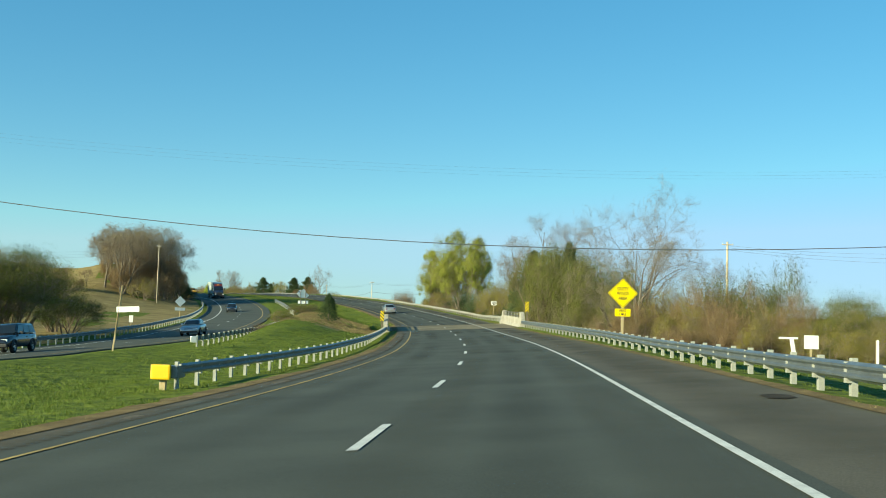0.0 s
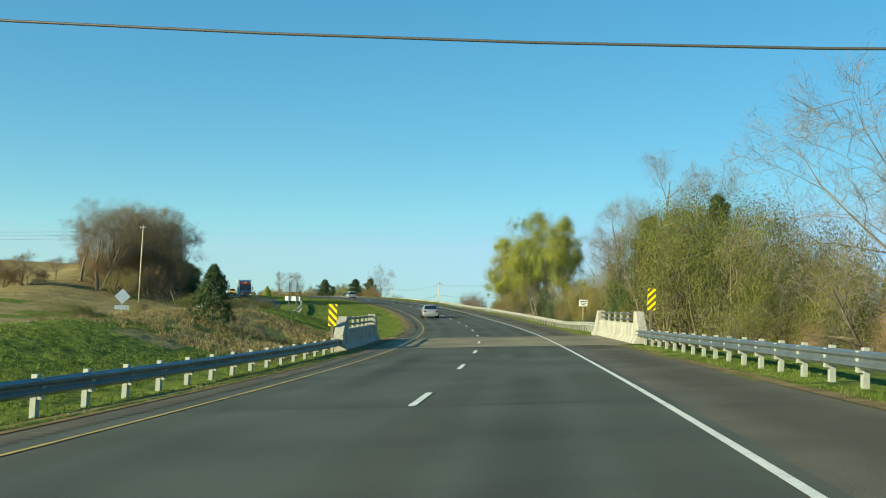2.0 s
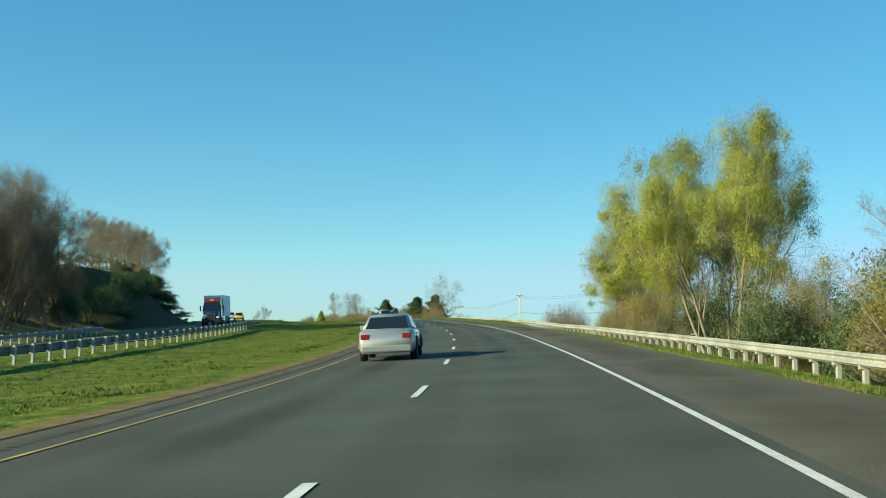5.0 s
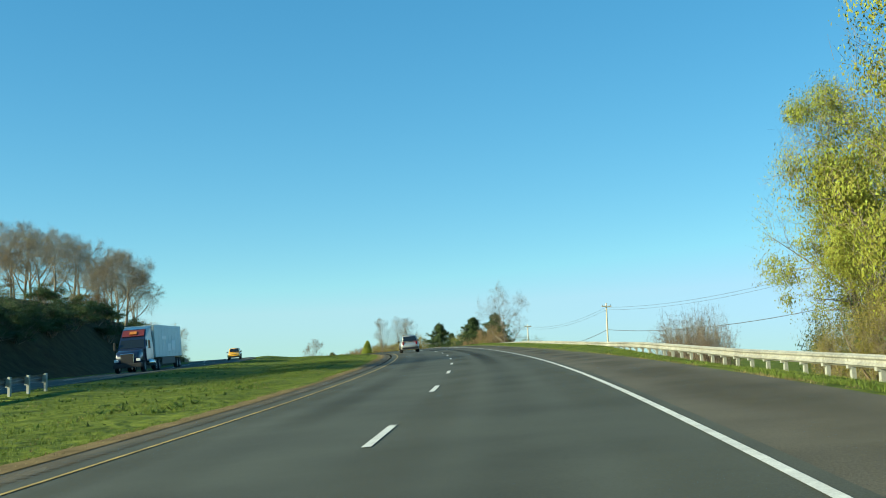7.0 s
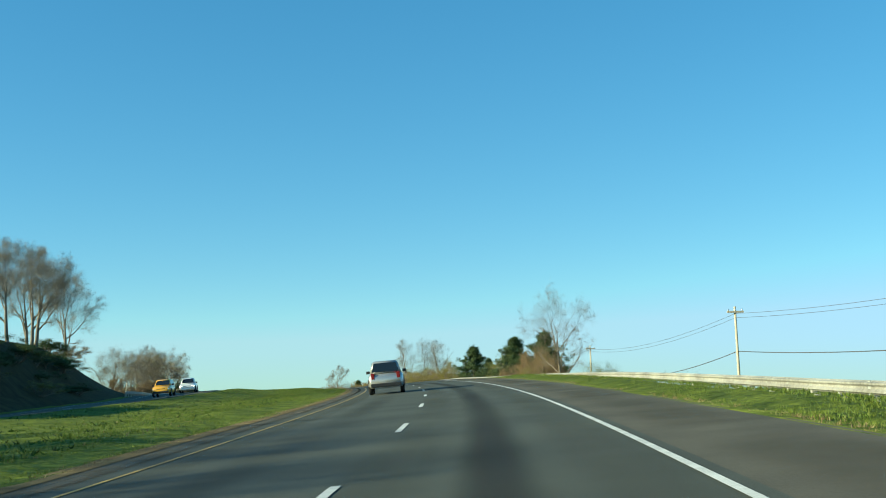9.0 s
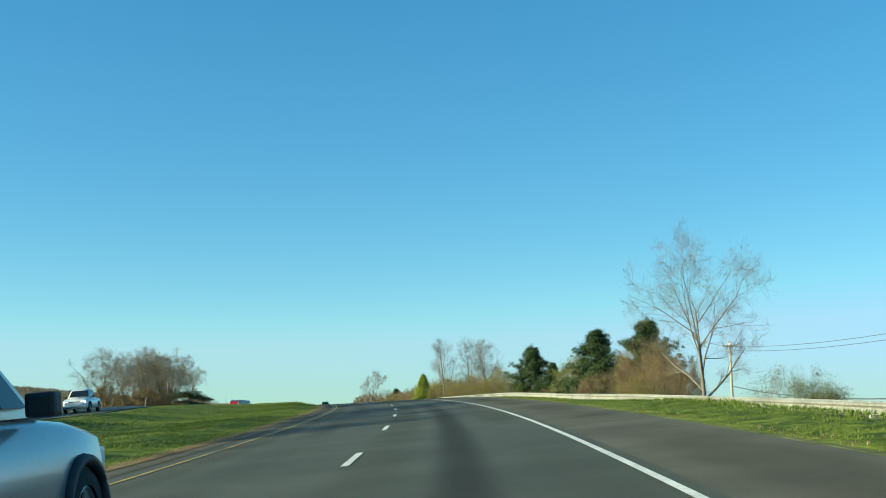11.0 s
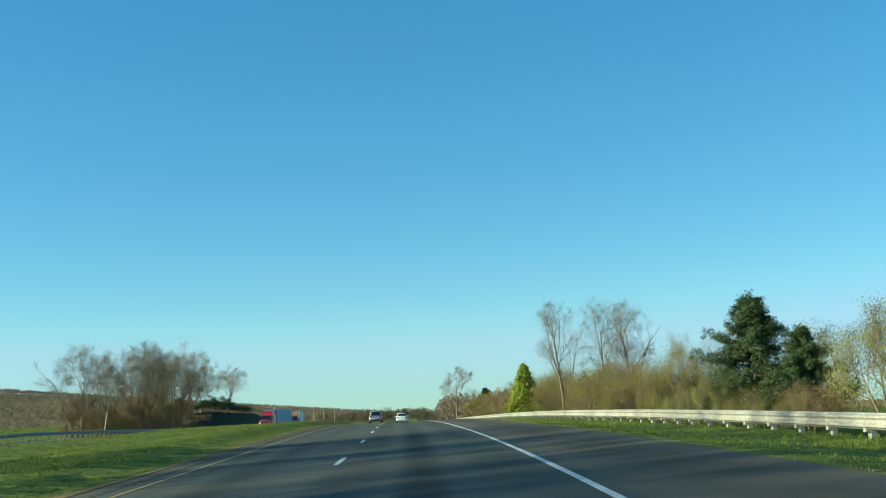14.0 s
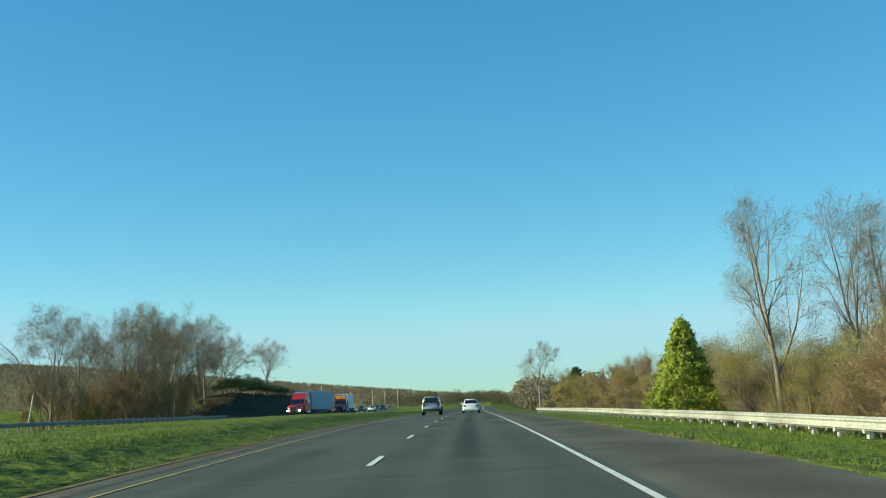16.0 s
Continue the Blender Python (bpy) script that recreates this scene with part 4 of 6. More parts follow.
def clumps(places, number, radius, count, size, seed, name, mat, aspect=1.7, hang=0.0, loose=0.25, flat=0.8):
    """Leaves gathered in uneven rounded masses round some of the places, the rest loose along the twigs."""
    g = np.random.default_rng(seed)
    P = np.array([tuple(p) for p in places], float)
    C = P[g.choice(len(P), min(number, len(P)), replace=False)]
    R = radius * g.uniform(0.55, 1.3, len(C))
    w = R ** 2 / np.sum(R ** 2)
    n = int(count * (1 - loose))
    i = g.choice(len(C), n, p=w)
    d = g.normal(0, 1, (n, 3))
    d /= np.linalg.norm(d, axis=1)[:, None]
    ph = g.uniform(0, 6.28, (len(C), 3))[i]
    lump = 1 + 0.28 * np.sin(d[:, 0] * 5 + ph[:, 0]) * np.sin(d[:, 1] * 5 + ph[:, 1]) + 0.2 * np.sin(d[:, 2] * 7 + ph[:, 2])
    rr = (R[i] * lump * g.random(n) ** 0.42)[:, None]
    c = C[i] + d * rr * (1, 1, flat)
    m = count - n
    j = g.integers(0, len(P), m)
    c = np.concatenate([c, P[j] + g.normal(0, radius * 0.22, (m, 3))])
    mid = P.mean(0)
    out = c - mid
    out /= np.linalg.norm(out, axis=1)[:, None] + 1e-9
    out[:n] = out[:n] * 0.4 + d * 0.8
    return leaf_mesh(name, c, out, size, aspect, mat, g, hang, ragged=0.6)


def sprays(tips, count, length, width, seed, mat, droop=0.0, name="spray"):
    """Fine twigs: slender tapering slips that run on from the limbs' ends."""
    g = np.random.default_rng(seed)
    P = np.array([tuple(t[0]) for t in tips], float)
    D = np.array([tuple(t[1]) for t in tips], float)
    i = g.integers(0, len(P), count)
    d = D[i] + g.normal(0, 0.55, (count, 3)) + (0, 0, 0.12 - droop)
    d /= np.linalg.norm(d, axis=1)[:, None] + 1e-9
    l = length * g.uniform(0.35, 1.25, count)[:, None]
    p = P[i] - D[i] * (length * g.uniform(0, 1.6, count)[:, None]) + g.normal(0, 0.28 * length, (count, 3))
    side = np.cross(d, g.normal(0, 1, (count, 3)))
    side /= np.linalg.norm(side, axis=1)[:, None] + 1e-9
    v = np.empty((count, 3, 3))
    v[:, 0], v[:, 1], v[:, 2] = p + side * width / 2, p - side * width / 2, p + d * l
    return tris_mesh(name, v.reshape(-1, 3), mat)


def tree_spreading(seed, h, wide=0.42, low=0.42, fork=0.42, main=7, far=True, twig=FINE_TWIG, count=9000, stems=1, leaf=None, buds=0):
    """Broad bare tree: a short trunk that forks into long rising limbs, ending in fine twigs."""
    L = Limbs(seed, (0, 0, h * 0.58, h * wide, h * 0.42, h * low))
    L.fine = 0.010 if far else 0.007
    plan = [(main, 0.95, 18, 58, 0.05, 0.02, 8), (6, 0.55, 25, 62, 0.12, 0.06, 5), (5, 0.6, 24, 60, 0.15, 0.05, 3), (4, 0.65, 20, 58, 0.17, 0.03, 3)] + [(3, 0.7, 18, 55, 0.18, 0.03, 3)]
    for k in range(stems):
        d = Vector((L.r.gauss(0, 0.05 + 0.12 * (stems > 1)), L.r.gauss(0, 0.05 + 0.12 * (stems > 1)), 1)).normalized()
        L.grow(Vector((L.r.gauss(0, 0.3) * (stems > 1), L.r.gauss(0, 0.3) * (stems > 1), -0.3)), d, h * (fork + 0.18), h * (0.019 if far else 0.014), 0, plan)
    crown = leaves([t[0] for t in L.tips], buds, (0.3, 0.3, 0.3), 0.05, seed + 5, "crown", leaf) if leaf else None
    return L.mesh("trunk", BARK), crown, L, sprays(L.tips, count, h * (0.048 if far else 0.036), 0.014 if far else 0.007, seed + 9, twig)


def plan_bare(n0=11, spread=50, twigs=5, ratio=0.55, far=False):
    if far:
        return [(n0, ratio, spread * 0.5, spread, 0.06, 0.02, 6), (6, 0.55, 25, 60, 0.11, 0.05, 4), (5, 0.6, 22, 58, 0.14, 0.05, 3), (4, 0.7, 18, 55, 0.16, 0.04, 3)]
    return [(n0, ratio, spread * 0.5, spread, 0.06, 0.02, 8), (7, 0.55, 25, 60, 0.11, 0.05, 5), (6, 0.55, 22, 58, 0.14, 0.05, 3), (twigs, 0.65, 18, 55, 0.16, 0.04, 3), (2, 0.75, 15, 50, 0.18, 0.03, 3)]


def tree_bare(seed, h, spread=50, n0=11, thick=0.014, leaf=None, count=0, size=0.12, twigs=4, stems=1, sway=0.1, far=False, wide=0.34, low=0.46):
    """Trunk with limbs inside a rounded crown, and a haze of twigs and buds."""
    L = Limbs(seed, (0, 0, h * 0.55, h * wide, h * 0.45, h * low))
    if far:
        L.fine, thick = 0.013, thick * 1.3
    for k in range(stems):
        d = Vector((L.r.gauss(0, 0.04 + sway * (stems > 1)), L.r.gauss(0, 0.04 + sway * (stems > 1)), 1)).normalized()
        L.grow(Vector((L.r.gauss(0, 0.25) * (stems > 1), L.r.gauss(0, 0.25) * (stems > 1), -0.3)), d, h * (0.84 if k == 0 else 0.74), h * thick / (1 if stems == 1 else 1.4), 0, plan_bare(n0, spread, twigs, far=far))
    trunk = L.mesh("trunk", BARK)
    crown = leaves([t[0] for t in L.tips], count // 3, (0.12, 0.12, 0.12), size * 0.8, seed + 5, "crown", leaf) if leaf else None
    return trunk, crown, L, sprays(L.tips, 4000, h * 0.05, 0.008 if not far else 0.016, seed + 9, FINE_TWIG)


def plant(name, label, category, trunk, crown, s, o, turn=0.0, scale=1.0, group="", up=-0.1, crown_label="", squash=1.0, twigs=None):
    hold = thing(name, label, category, group, at=Matrix.Translation(spot(s, o, up)) @ pose(0, 0, 0, 0, 0, turn) @ Matrix.Diagonal((scale * squash, scale * squash, scale, 1)))
    if trunk:
        part("trunk", trunk, None, hold)
    if crown:
        part("crown", crown, None, hold, crown_label)
    if twigs:
        part("spray", twigs, None, hold)
    return hold


FAR_A = tree_spreading(61, 15.0, 0.40, main=7)
FAR_B = tree_spreading(62, 13.0, 0.36, main=7, fork=0.5)
FAR_C = tree_spreading(63, 12.0, 0.46, main=8, twig=RUST_TWIG, count=8000)
FAR_D = tree_spreading(64, 14.0, 0.40, main=6, stems=2, leaf=LEAF_OLIVE, buds=3000)
FAR_E = tree_spreading(65, 13.0, 0.42, 0.5, 0.36, main=7, leaf=LEAF_OLIVE, buds=4000)
FAR_F = tree_spreading(67, 15.0, 0.40, main=8, count=16000)
BROAD = tree_spreading(66, 13.0, 0.36, 0.5, 0.36, main=10, far=False, count=11000)
BARE_A = tree_bare(11, 15.0, 54, 12, leaf=LEAF_RUST, count=3000, size=0.04, wide=0.27)
BARE_B = tree_bare(12, 13.0, 50, 12, leaf=LEAF_RUST, count=3000, size=0.04, wide=0.28)
BARE_C = tree_bare(13, 12.0, 64, 12, leaf=LEAF_OLIVE, count=4000, size=0.045, wide=0.38)
BARE_T = tree_bare(14, 12.0, 40, 11, thick=0.013, leaf=LEAF_OLIVE, count=3500, size=0.04, wide=0.2)
BARE_M = tree_bare(15, 11.0, 44, 9, thick=0.013, leaf=LEAF_OLIVE, count=3500, size=0.04, twigs=3, stems=3, wide=0.3)
BARE_BIG = tree_bare(16, 15.5, 50, 12, thick=0.015, leaf=LEAF_RUST, count=7000, size=0.04, twigs=4, stems=5, sway=0.2, wide=0.36, low=0.38)


def bare(kind, label, s, o, top, turn=0.0, group="bare trees", squash=1.0, base=None):
    src = (BARE_A, BARE_B, BARE_C, BARE_T, BARE_M, BARE_BIG, BROAD)[kind]
    if abs(o) > 30 or s > 500:
        src = (FAR_A, FAR_B, FAR_C, FAR_D, FAR_B, FAR_E, FAR_F)[kind]
    reach = max(q[2] for q in src[2].v)
    k = 1.05 * (top - float(land(s, o))) / reach
    return plant("bare_tree", label, "tree", src[0], src[1], s, o, turn, k, group, squash=squash, twigs=src[3])


# near the bridge, on the right
bare(6, "tall bare tree with many splayed limbs behind the rail", 99.0, 15.0, 13.4, 200)
bare(0, "tall bare tree rising over green shrubs", 136.0, 12.0, 13.4, 80)
bare(1, "bare tree behind the thicket", 139.0, 18.0, 13.0, 140)
bare(1, "spreading bare tree beside the notice sign", 159.0, 13.9, 11.9, 200, squash=1.1)
bare(3, "bare tree with open crown beyond the bridge", 166.0, 13.5, 9.0, 260)
bare(2, "bare tree behind the thicket", 116.0, 19.0, 10.5, 300)
bare(1, "bare tree behind green shrubs", 108.0, 24.5, 7.2, 10)
bare(2, "bare tree between willow and thicket", 192.0, 21.0, 7.5, 50)


def shrub_builder(seed, h, w, leaf, count, size=0.14, stems=9, lumps=26, loose=0.25, far=False, twig=FINE_TWIG, slips=7000):
    """Many-stemmed shrub or low tree with a leafy crown of uneven rounded masses."""
    L = Limbs(seed, (0, 0, h * 0.42, w * 0.5, h * 0.58, h * 0.45))
    pl = [(6, 0.6, 20, 55, 0.12, 0.03, 4), (4, 0.6, 22, 62, 0.16, 0.02, 3), (3, 0.65, 20, 60, 0.2, 0.0, 3)]
    if far:
        pl = [(5, 0.6, 20, 55, 0.12, 0.03, 4), (4, 0.6, 22, 62, 0.16, 0.02, 3)]
    for k in range(stems):
        a, q = L.r.random() * 6.28, L.r.random()
        d = Vector((math.cos(a) * (0.15 + 0.75 * q), math.sin(a) * (0.15 + 0.75 * q), 1)).normalized()
        L.grow(Vector((math.cos(a) * w * 0.12 * q, math.sin(a) * w * 0.12 * q, -0.3)), d, h * L.r.uniform(0.6, 0.85), h * 0.012 + 0.02, 0, pl)
    tips = [t[0] for t in L.tips]
    return L.mesh("trunk", TWIG), clumps(tips, lumps, w * 0.14, count, size, seed + 3, "crown", leaf, loose=loose), max(q.z for q in tips) + w * 0.05, sprays(L.tips, slips, h * 0.09, 0.02 if far else 0.012, seed + 4, twig)


SH = {}
for i, (kind, h, w, lf, n, size, stems, lumps, loose, twig, slips) in enumerate((("green", 8.0, 8.0, LEAF_GREEN, 34000, 0.047, 9, 62, 0.18, FINE_TWIG, 4000), ("green2", 7.0, 8.0, LEAF_GREEN, 34000, 0.045, 7, 90, 0.16, FINE_TWIG, 5000), ("olive", 7.0, 8.0, LEAF_OLIVE, 42000, 0.036, 8, 100, 0.35, FINE_TWIG, 6000),
                                                                    ("rust", 6.0, 6.0, LEAF_ORANGE, 14000, 0.032, 9, 70, 0.5, RUST_TWIG, 11000), ("dark", 4.0, 5.0, LEAF_PINE, 20000, 0.05, 7, 60, 0.25, FINE_TWIG, 1500), ("light", 5.0, 6.0, LEAF_PALE, 22000, 0.034, 8, 60, 0.5, FINE_TWIG, 4000), ("brush", 4.0, 8.0, LEAF_OLIVE, 300, 0.03, 30, 30, 0.9, DARK_TWIG, 2500))):
    SH[kind] = (shrub_builder(21 + i, h, w, lf, n, size, stems, lumps, loose, False, twig, slips), shrub_builder(71 + i, h, w, lf, n // 3, size * 1.5, 6 if kind != "brush" else 16, lumps // 2, loose * 0.8, True, twig, slips // 2), h)
WORDS = {"green": "leafy green shrub in fresh spring leaf", "green2": "open green shrub in thin spring leaf", "olive": "olive-brown budding shrub", "rust": "rust-brown bare shrub",
         "dark": "dark evergreen shrub", "light": "pale yellow-green budding shrub", "brush": "clump of thin bare upright stems"}


def shrub(kind, s, o, top, width=None, turn=0.0, group="roadside shrubs", where="behind the rail"):
    near, distant, h = SH[kind]
    src = distant if (s > 520 or (abs(o) > 33 and s > 300)) else near
    k = (top - float(land(s, o)) + 0.1) / src[2]
    wide = {"rust": 6.0, "dark": 5.0, "light": 6.0}.get(kind, 8.0)
    q = (width / (wide * k)) if width else 1.0
    return plant("shrub", WORDS[kind] + " " + where, "shrub", src[0], src[1], s, o, turn, k, group, squash=q, twigs=src[3])


for a in ((112, 13.0, 7.8, 8.5, "green"), (121, 11.8, 9.0, 9.5, "green"), (129, 14, 9.6, 10, "green"), (124, 19, 8.6, 9, "green2"), (117, 17, 7.4, 8, "green2"), (131, 12.5, 9.2, 8.5, "green"), (129, 10.6, 8.6, 7, "green"),
          (106, 16, 6.4, 7, "green2"), (108, 11.5, 3.6, 6, "green"), (145, 17, 7.5, 8, "olive"), (160, 14, 5.8, 8, "olive"), (167, 13, 5.2, 8, "olive"), (172, 17, 5.2, 8, "olive"), (150, 12, 4.2, 7, "olive"), (163, 12.2, 5.6, 7, "olive"),
          (182, 15, 3.5, 6, "dark"), (152, 11.2, 1.6, 5, "dark"), (158, 11.6, 2.0, 5, "olive"), (164, 11.4, 2.2, 5, "dark"), (170, 12.0, 2.4, 5, "olive"), (140, 11.0, 2.8, 5, "dark"), (134, 10.6, 2.4, 5, "olive"), (196, 14.5, 3.2, 6, "dark"), (203, 17.5, 4.2, 7, "olive"), (210, 15.0, 3.6, 6, "dark"), (216, 18, 4.6, 7, "olive"), (198, 19, 4.6, 8, "olive"), (226, 14.5, 3.6, 6, "dark"), (186, 17.5, 4.2, 7, "dark"), (100, 19, 4.8, 8, "olive"), (94, 17, 2.4, 6, "green2"), (98, 24, 5.6, 9, "green2"), (104, 26, 6.4, 7, "green2"), (112, 33, 8.2, 9, "green2"),
          (100, 36, 4.4, 9, "green"), (92, 33, 4.0, 8, "green"), (86, 30, 3.4, 8, "green2"), (92, 42, 4.8, 10, "green"), (84, 38, 5.6, 9, "green"), (76, 36, 4.6, 9, "green2"), (80, 45, 5.6, 10, "green"), (70, 40, 4.4, 9, "green2"),
          (90, 14, 1.3, 4, "brush"), (84, 16, 1.2, 5, "rust"), (146, 20, 4.5, 6, "dark"), (147, 12.0, 4.2, 6, "dark"), (153, 14, 4.8, 6, "dark"), (176, 14.5, 3.6, 5, "dark"), (128, 22, 6.5, 6, "dark"), (103, 13, 1.8, 4, "rust"),
          (92, 14, 3.0, 5, "rust"), (96, 16.5, 4.0, 6, "olive"), (101, 18, 4.6, 7, "rust"), (88, 17, 3.2, 6, "olive"), (93, 20, 4.6, 7, "rust"), (105, 22, 6.0, 8, "olive"), (99, 24, 5.4, 8, "rust"), (84, 19.5, 3.0, 6, "rust"), (80, 22, 2.8, 6, "olive"), (88, 25, 4.2, 7, "rust"), (107, 14, 4.6, 6, "olive"), (76, 26, 2.6, 7, "olive")):
    shrub(a[4], a[0], a[1], a[2], a[3], turn=a[0] * 37 % 360)
for a in tuple((462 + 9 * i, 16.5 + (i * 7 % 5), 3.4 + (i * 5 % 4) * 0.55 + i * 0.06, 8, ('olive', 'rust', 'light', 'olive', 'rust')[i % 5]) for i in range(20)) + ((268, 16.2, 3.9, 5, "brush"), (270, 14.8, 3.4, 5, "brush"), (274, 17.6, 4.0, 6, "brush"), (278, 16.2, 3.6, 5, "brush"), (281, 19.6, 3.4, 6, "brush"), (330, 19, 1.2, 6, "brush"), (352, 18, 1.7, 5, "green2"), (234, 14.0, 2.6, 5, "olive"), (238, 15.5, 3.4, 5, "dark"), (229, 14.5, 3.4, 6, "olive"), (222, 13.5, 3.0, 5, "rust"), (215, 13, 4.5, 6, "olive"),
          (208, 12, 2.0, 5, "brush"), (374, 16.5, 4.4, 5, "rust"), (368, 16, 3.2, 4.5, "rust"), (380, 18, 3.4, 5, "olive"), (384, 15.5, 2.2, 4, "rust"), (366, 13.5, 1.6, 3, "olive"), (410, 23, 2.4, 5, "light"), (420, 27, 3.6, 6, "green2"),
          (440, 27.5, 6.4, 8, "light"), (430, 32, 5.4, 7, "green2"), (445, 25, 1.6, 5, "rust"), (468, 35, 6.6, 8, "green2"), (475, 30, 4.0, 7, "olive"), (440, 20, 1.4, 5, "olive"), (448, 17, 1.3, 3, "light"), (458, 18, 2.0, 3, "light"),
          (464, 19, 2.4, 6, "rust"), (472, 20, 2.6, 6, "olive"), (480, 19, 2.6, 6, "rust"), (486, 18, 2.3, 6, "olive"), (494, 20, 2.4, 7, "rust"), (503, 19, 2.2, 7, "olive"), (512, 18, 2.4, 7, "rust"), (522, 19, 2.4, 7, "olive"), (534, 18, 2.6, 8, "rust"),
          (546, 19, 2.8, 8, "olive"), (558, 20, 3.2, 8, "rust"), (572, 19, 3.4, 9, "olive"), (588, 20, 3.8, 9, "rust"), (604, 19, 4.6, 9, "olive"), (622, 18, 5.0, 9, "rust"), (640, 20, 5.4, 10, "olive"), (458, 19.8, 5.2, 6, "olive"), (462, 21.5, 4.8, 5, "olive"), (451.5, 20.6, 2.4, 3, "light"), (470, 26, 4.4, 5, "olive"), (500, 26, 3.6, 7, "olive"), (518, 27, 4.4, 9, "rust"), (545, 28, 5.2, 10, "olive"), (580, 30, 6.5, 12, "rust")):
    shrub(a[4], a[0], a[1], a[2] + (0.5 if 455 < a[0] < 560 and a[1] < 21 and a[3] > 4 else 0.0), a[3], turn=a[0] * 37 % 360, where="beyond the outer rail")


# the great willow
def willow():
    L = Limbs(31, (0, 0, 6.6, 6.6, 6.4, 6.6))
    pl = [(8, 0.52, 22, 55, 0.08, 0.03, 7), (6, 0.55, 22, 55, 0.12, 0.05, 4), (5, 0.6, 25, 60, 0.15, 0.02, 3), (4, 0.6, 20, 60, 0.18, -0.06, 3)]
    for k, (x, y, a, b) in enumerate(((0, 0, 0.06, 0.05), (0.5, 0.3, 0.36, 0.1), (-0.7, 0.2, -0.42, 0.12), (-0.3, -0.6, -0.1, -0.42), (0.7, -0.4, 0.5, -0.35), (-0.8, 0.6, -0.62, 0.45), (0.2, 0.8, 0.1, 0.5))):
        L.grow(Vector((x, y, -0.3)), Vector((a, b, 1)).normalized(), 11.4 - 4 * math.hypot(a, b), 0.15, 0, pl)
    reach = max(q[2] for q in L.v)
    tips = [t[0] for t in L.tips]
    fine = clumps([q for q in tips if q.z > 3.2 or q.x < -1.5], 150, 0.85, 120000, 0.052, 36, "crown", LEAF_WILLOW, aspect=1.9, hang=0.12, loose=0.22)
    return L.mesh("trunk", BARK), fine, reach, sprays(L.tips, 9000, 0.7, 0.012, 37, FINE_TWIG)


WILLOW = willow()
for s, o, top, turn, q, label in ((203, 14.6, 13.6, 10, 0.62, "big willow with yellow-green spring leaves and many bare stems"), (226, 17.6, 16.0, 70, 0.7, "tall willow in thin yellow-green leaf"), (240, 17.5, 12.0, 130, 0.72, "spreading willow with yellow-green leaves")):
    k = (top - float(land(s, o))) / WILLOW[2]
    plant("willow_tree", label, "tree", WILLOW[0], WILLOW[1], s, o, turn, k, "willows", squash=q, crown_label="thin yellow-green spring leaves", twigs=WILLOW[3])


def pine(seed, h, w):
    r = random.Random(seed)
    L = Limbs(seed)
    v, f = tube([(0, 0, -0.3), (0.05, 0, h * 0.5), (0, 0.05, h * 0.97)], [h * 0.022, h * 0.014, 0.02], 8)
    L.v, L.f = [tuple(q) for q in v], f
    tips = []
    z = h * 0.05
    while z < h * 0.97:
        q = z / h
        reach = w / 2 * (1.02 - q) ** 1.0 * (0.92 + 0.2 * math.sin(q * 31))
        for i in range(9):
            a = r.random() * 6.28
            l = reach * r.uniform(0.45, 1.2)
            e = Vector((math.cos(a), math.sin(a), 0))
            p0 = Vector((0, 0, z))
            p1 = p0 + e * l * 0.6 + Vector((0, 0, l * 0.12))
            p2 = p0 + e * l + Vector((0, 0, l * 0.38))
            L.limb([p0, p1, p2], [0.035, 0.02, 0.008], 4)
            for t in (0.45, 0.65, 0.78, 0.88, 0.96, 1.02):
                c = p0.lerp(p1, t / 0.6) if t < 0.6 else p1.lerp(p2, (t - 0.6) / 0.4)
                for j in range(3):
                    tips.append(c + Vector((r.gauss(0, 0.16), r.gauss(0, 0.16), r.gauss(0.05, 0.08))) * (0.6 + l * 0.3))
        z += h * 0.052
    tips += [Vector((0, 0, h * t)) for t in (0.93, 0.96, 0.99, 1.0)]
    return L.mesh("trunk", BARK), clumps(tips, 1000, 0.30, 60000, 0.042, seed + 1, "crown", LEAF_PINE, aspect=5.0, loose=0.4, flat=0.85), h


PINE_A, PINE_B = pine(41, 8.0, 8.6), pine(42, 8.0, 8.2)


def put_pine(kind, s, o, top, label, turn=0, slim=1.0):
    src = (PINE_A, PINE_B)[kind]
    k = (top - float(land(s, o))) / src[2]
    plant("pine_tree", label, "pine tree", src[0], src[1], s, o, turn, k, "roadside pines", squash=slim)


put_pine(0, 453.5, 24.2, 7.9, "dark green pine with a bushy crown behind the rail", 0, 1.2)
put_pine(1, 402.2, 19.8, 6.7, "dark green pine with layered boughs", 60, 1.25)
put_pine(0, 391.7, 21.6, 6.9, "dark green pine beside a brown shrub", 150, 1.2)
put_pine(1, 450.0, 26.4, 5.4, "small dark pine beside a larger one", 200)
put_pine(1, 655.2, 21.2, 8.1, "dark evergreen among bare trees far along", 30)
put_pine(1, 142.0, 12.4, 9.6, "dark evergreen between bare trees beyond the bridge", 90, 0.7)
put_pine(1, 129.5, 14.5, 10.2, "evergreen top rising out of green shrubs", 0, 0.55)


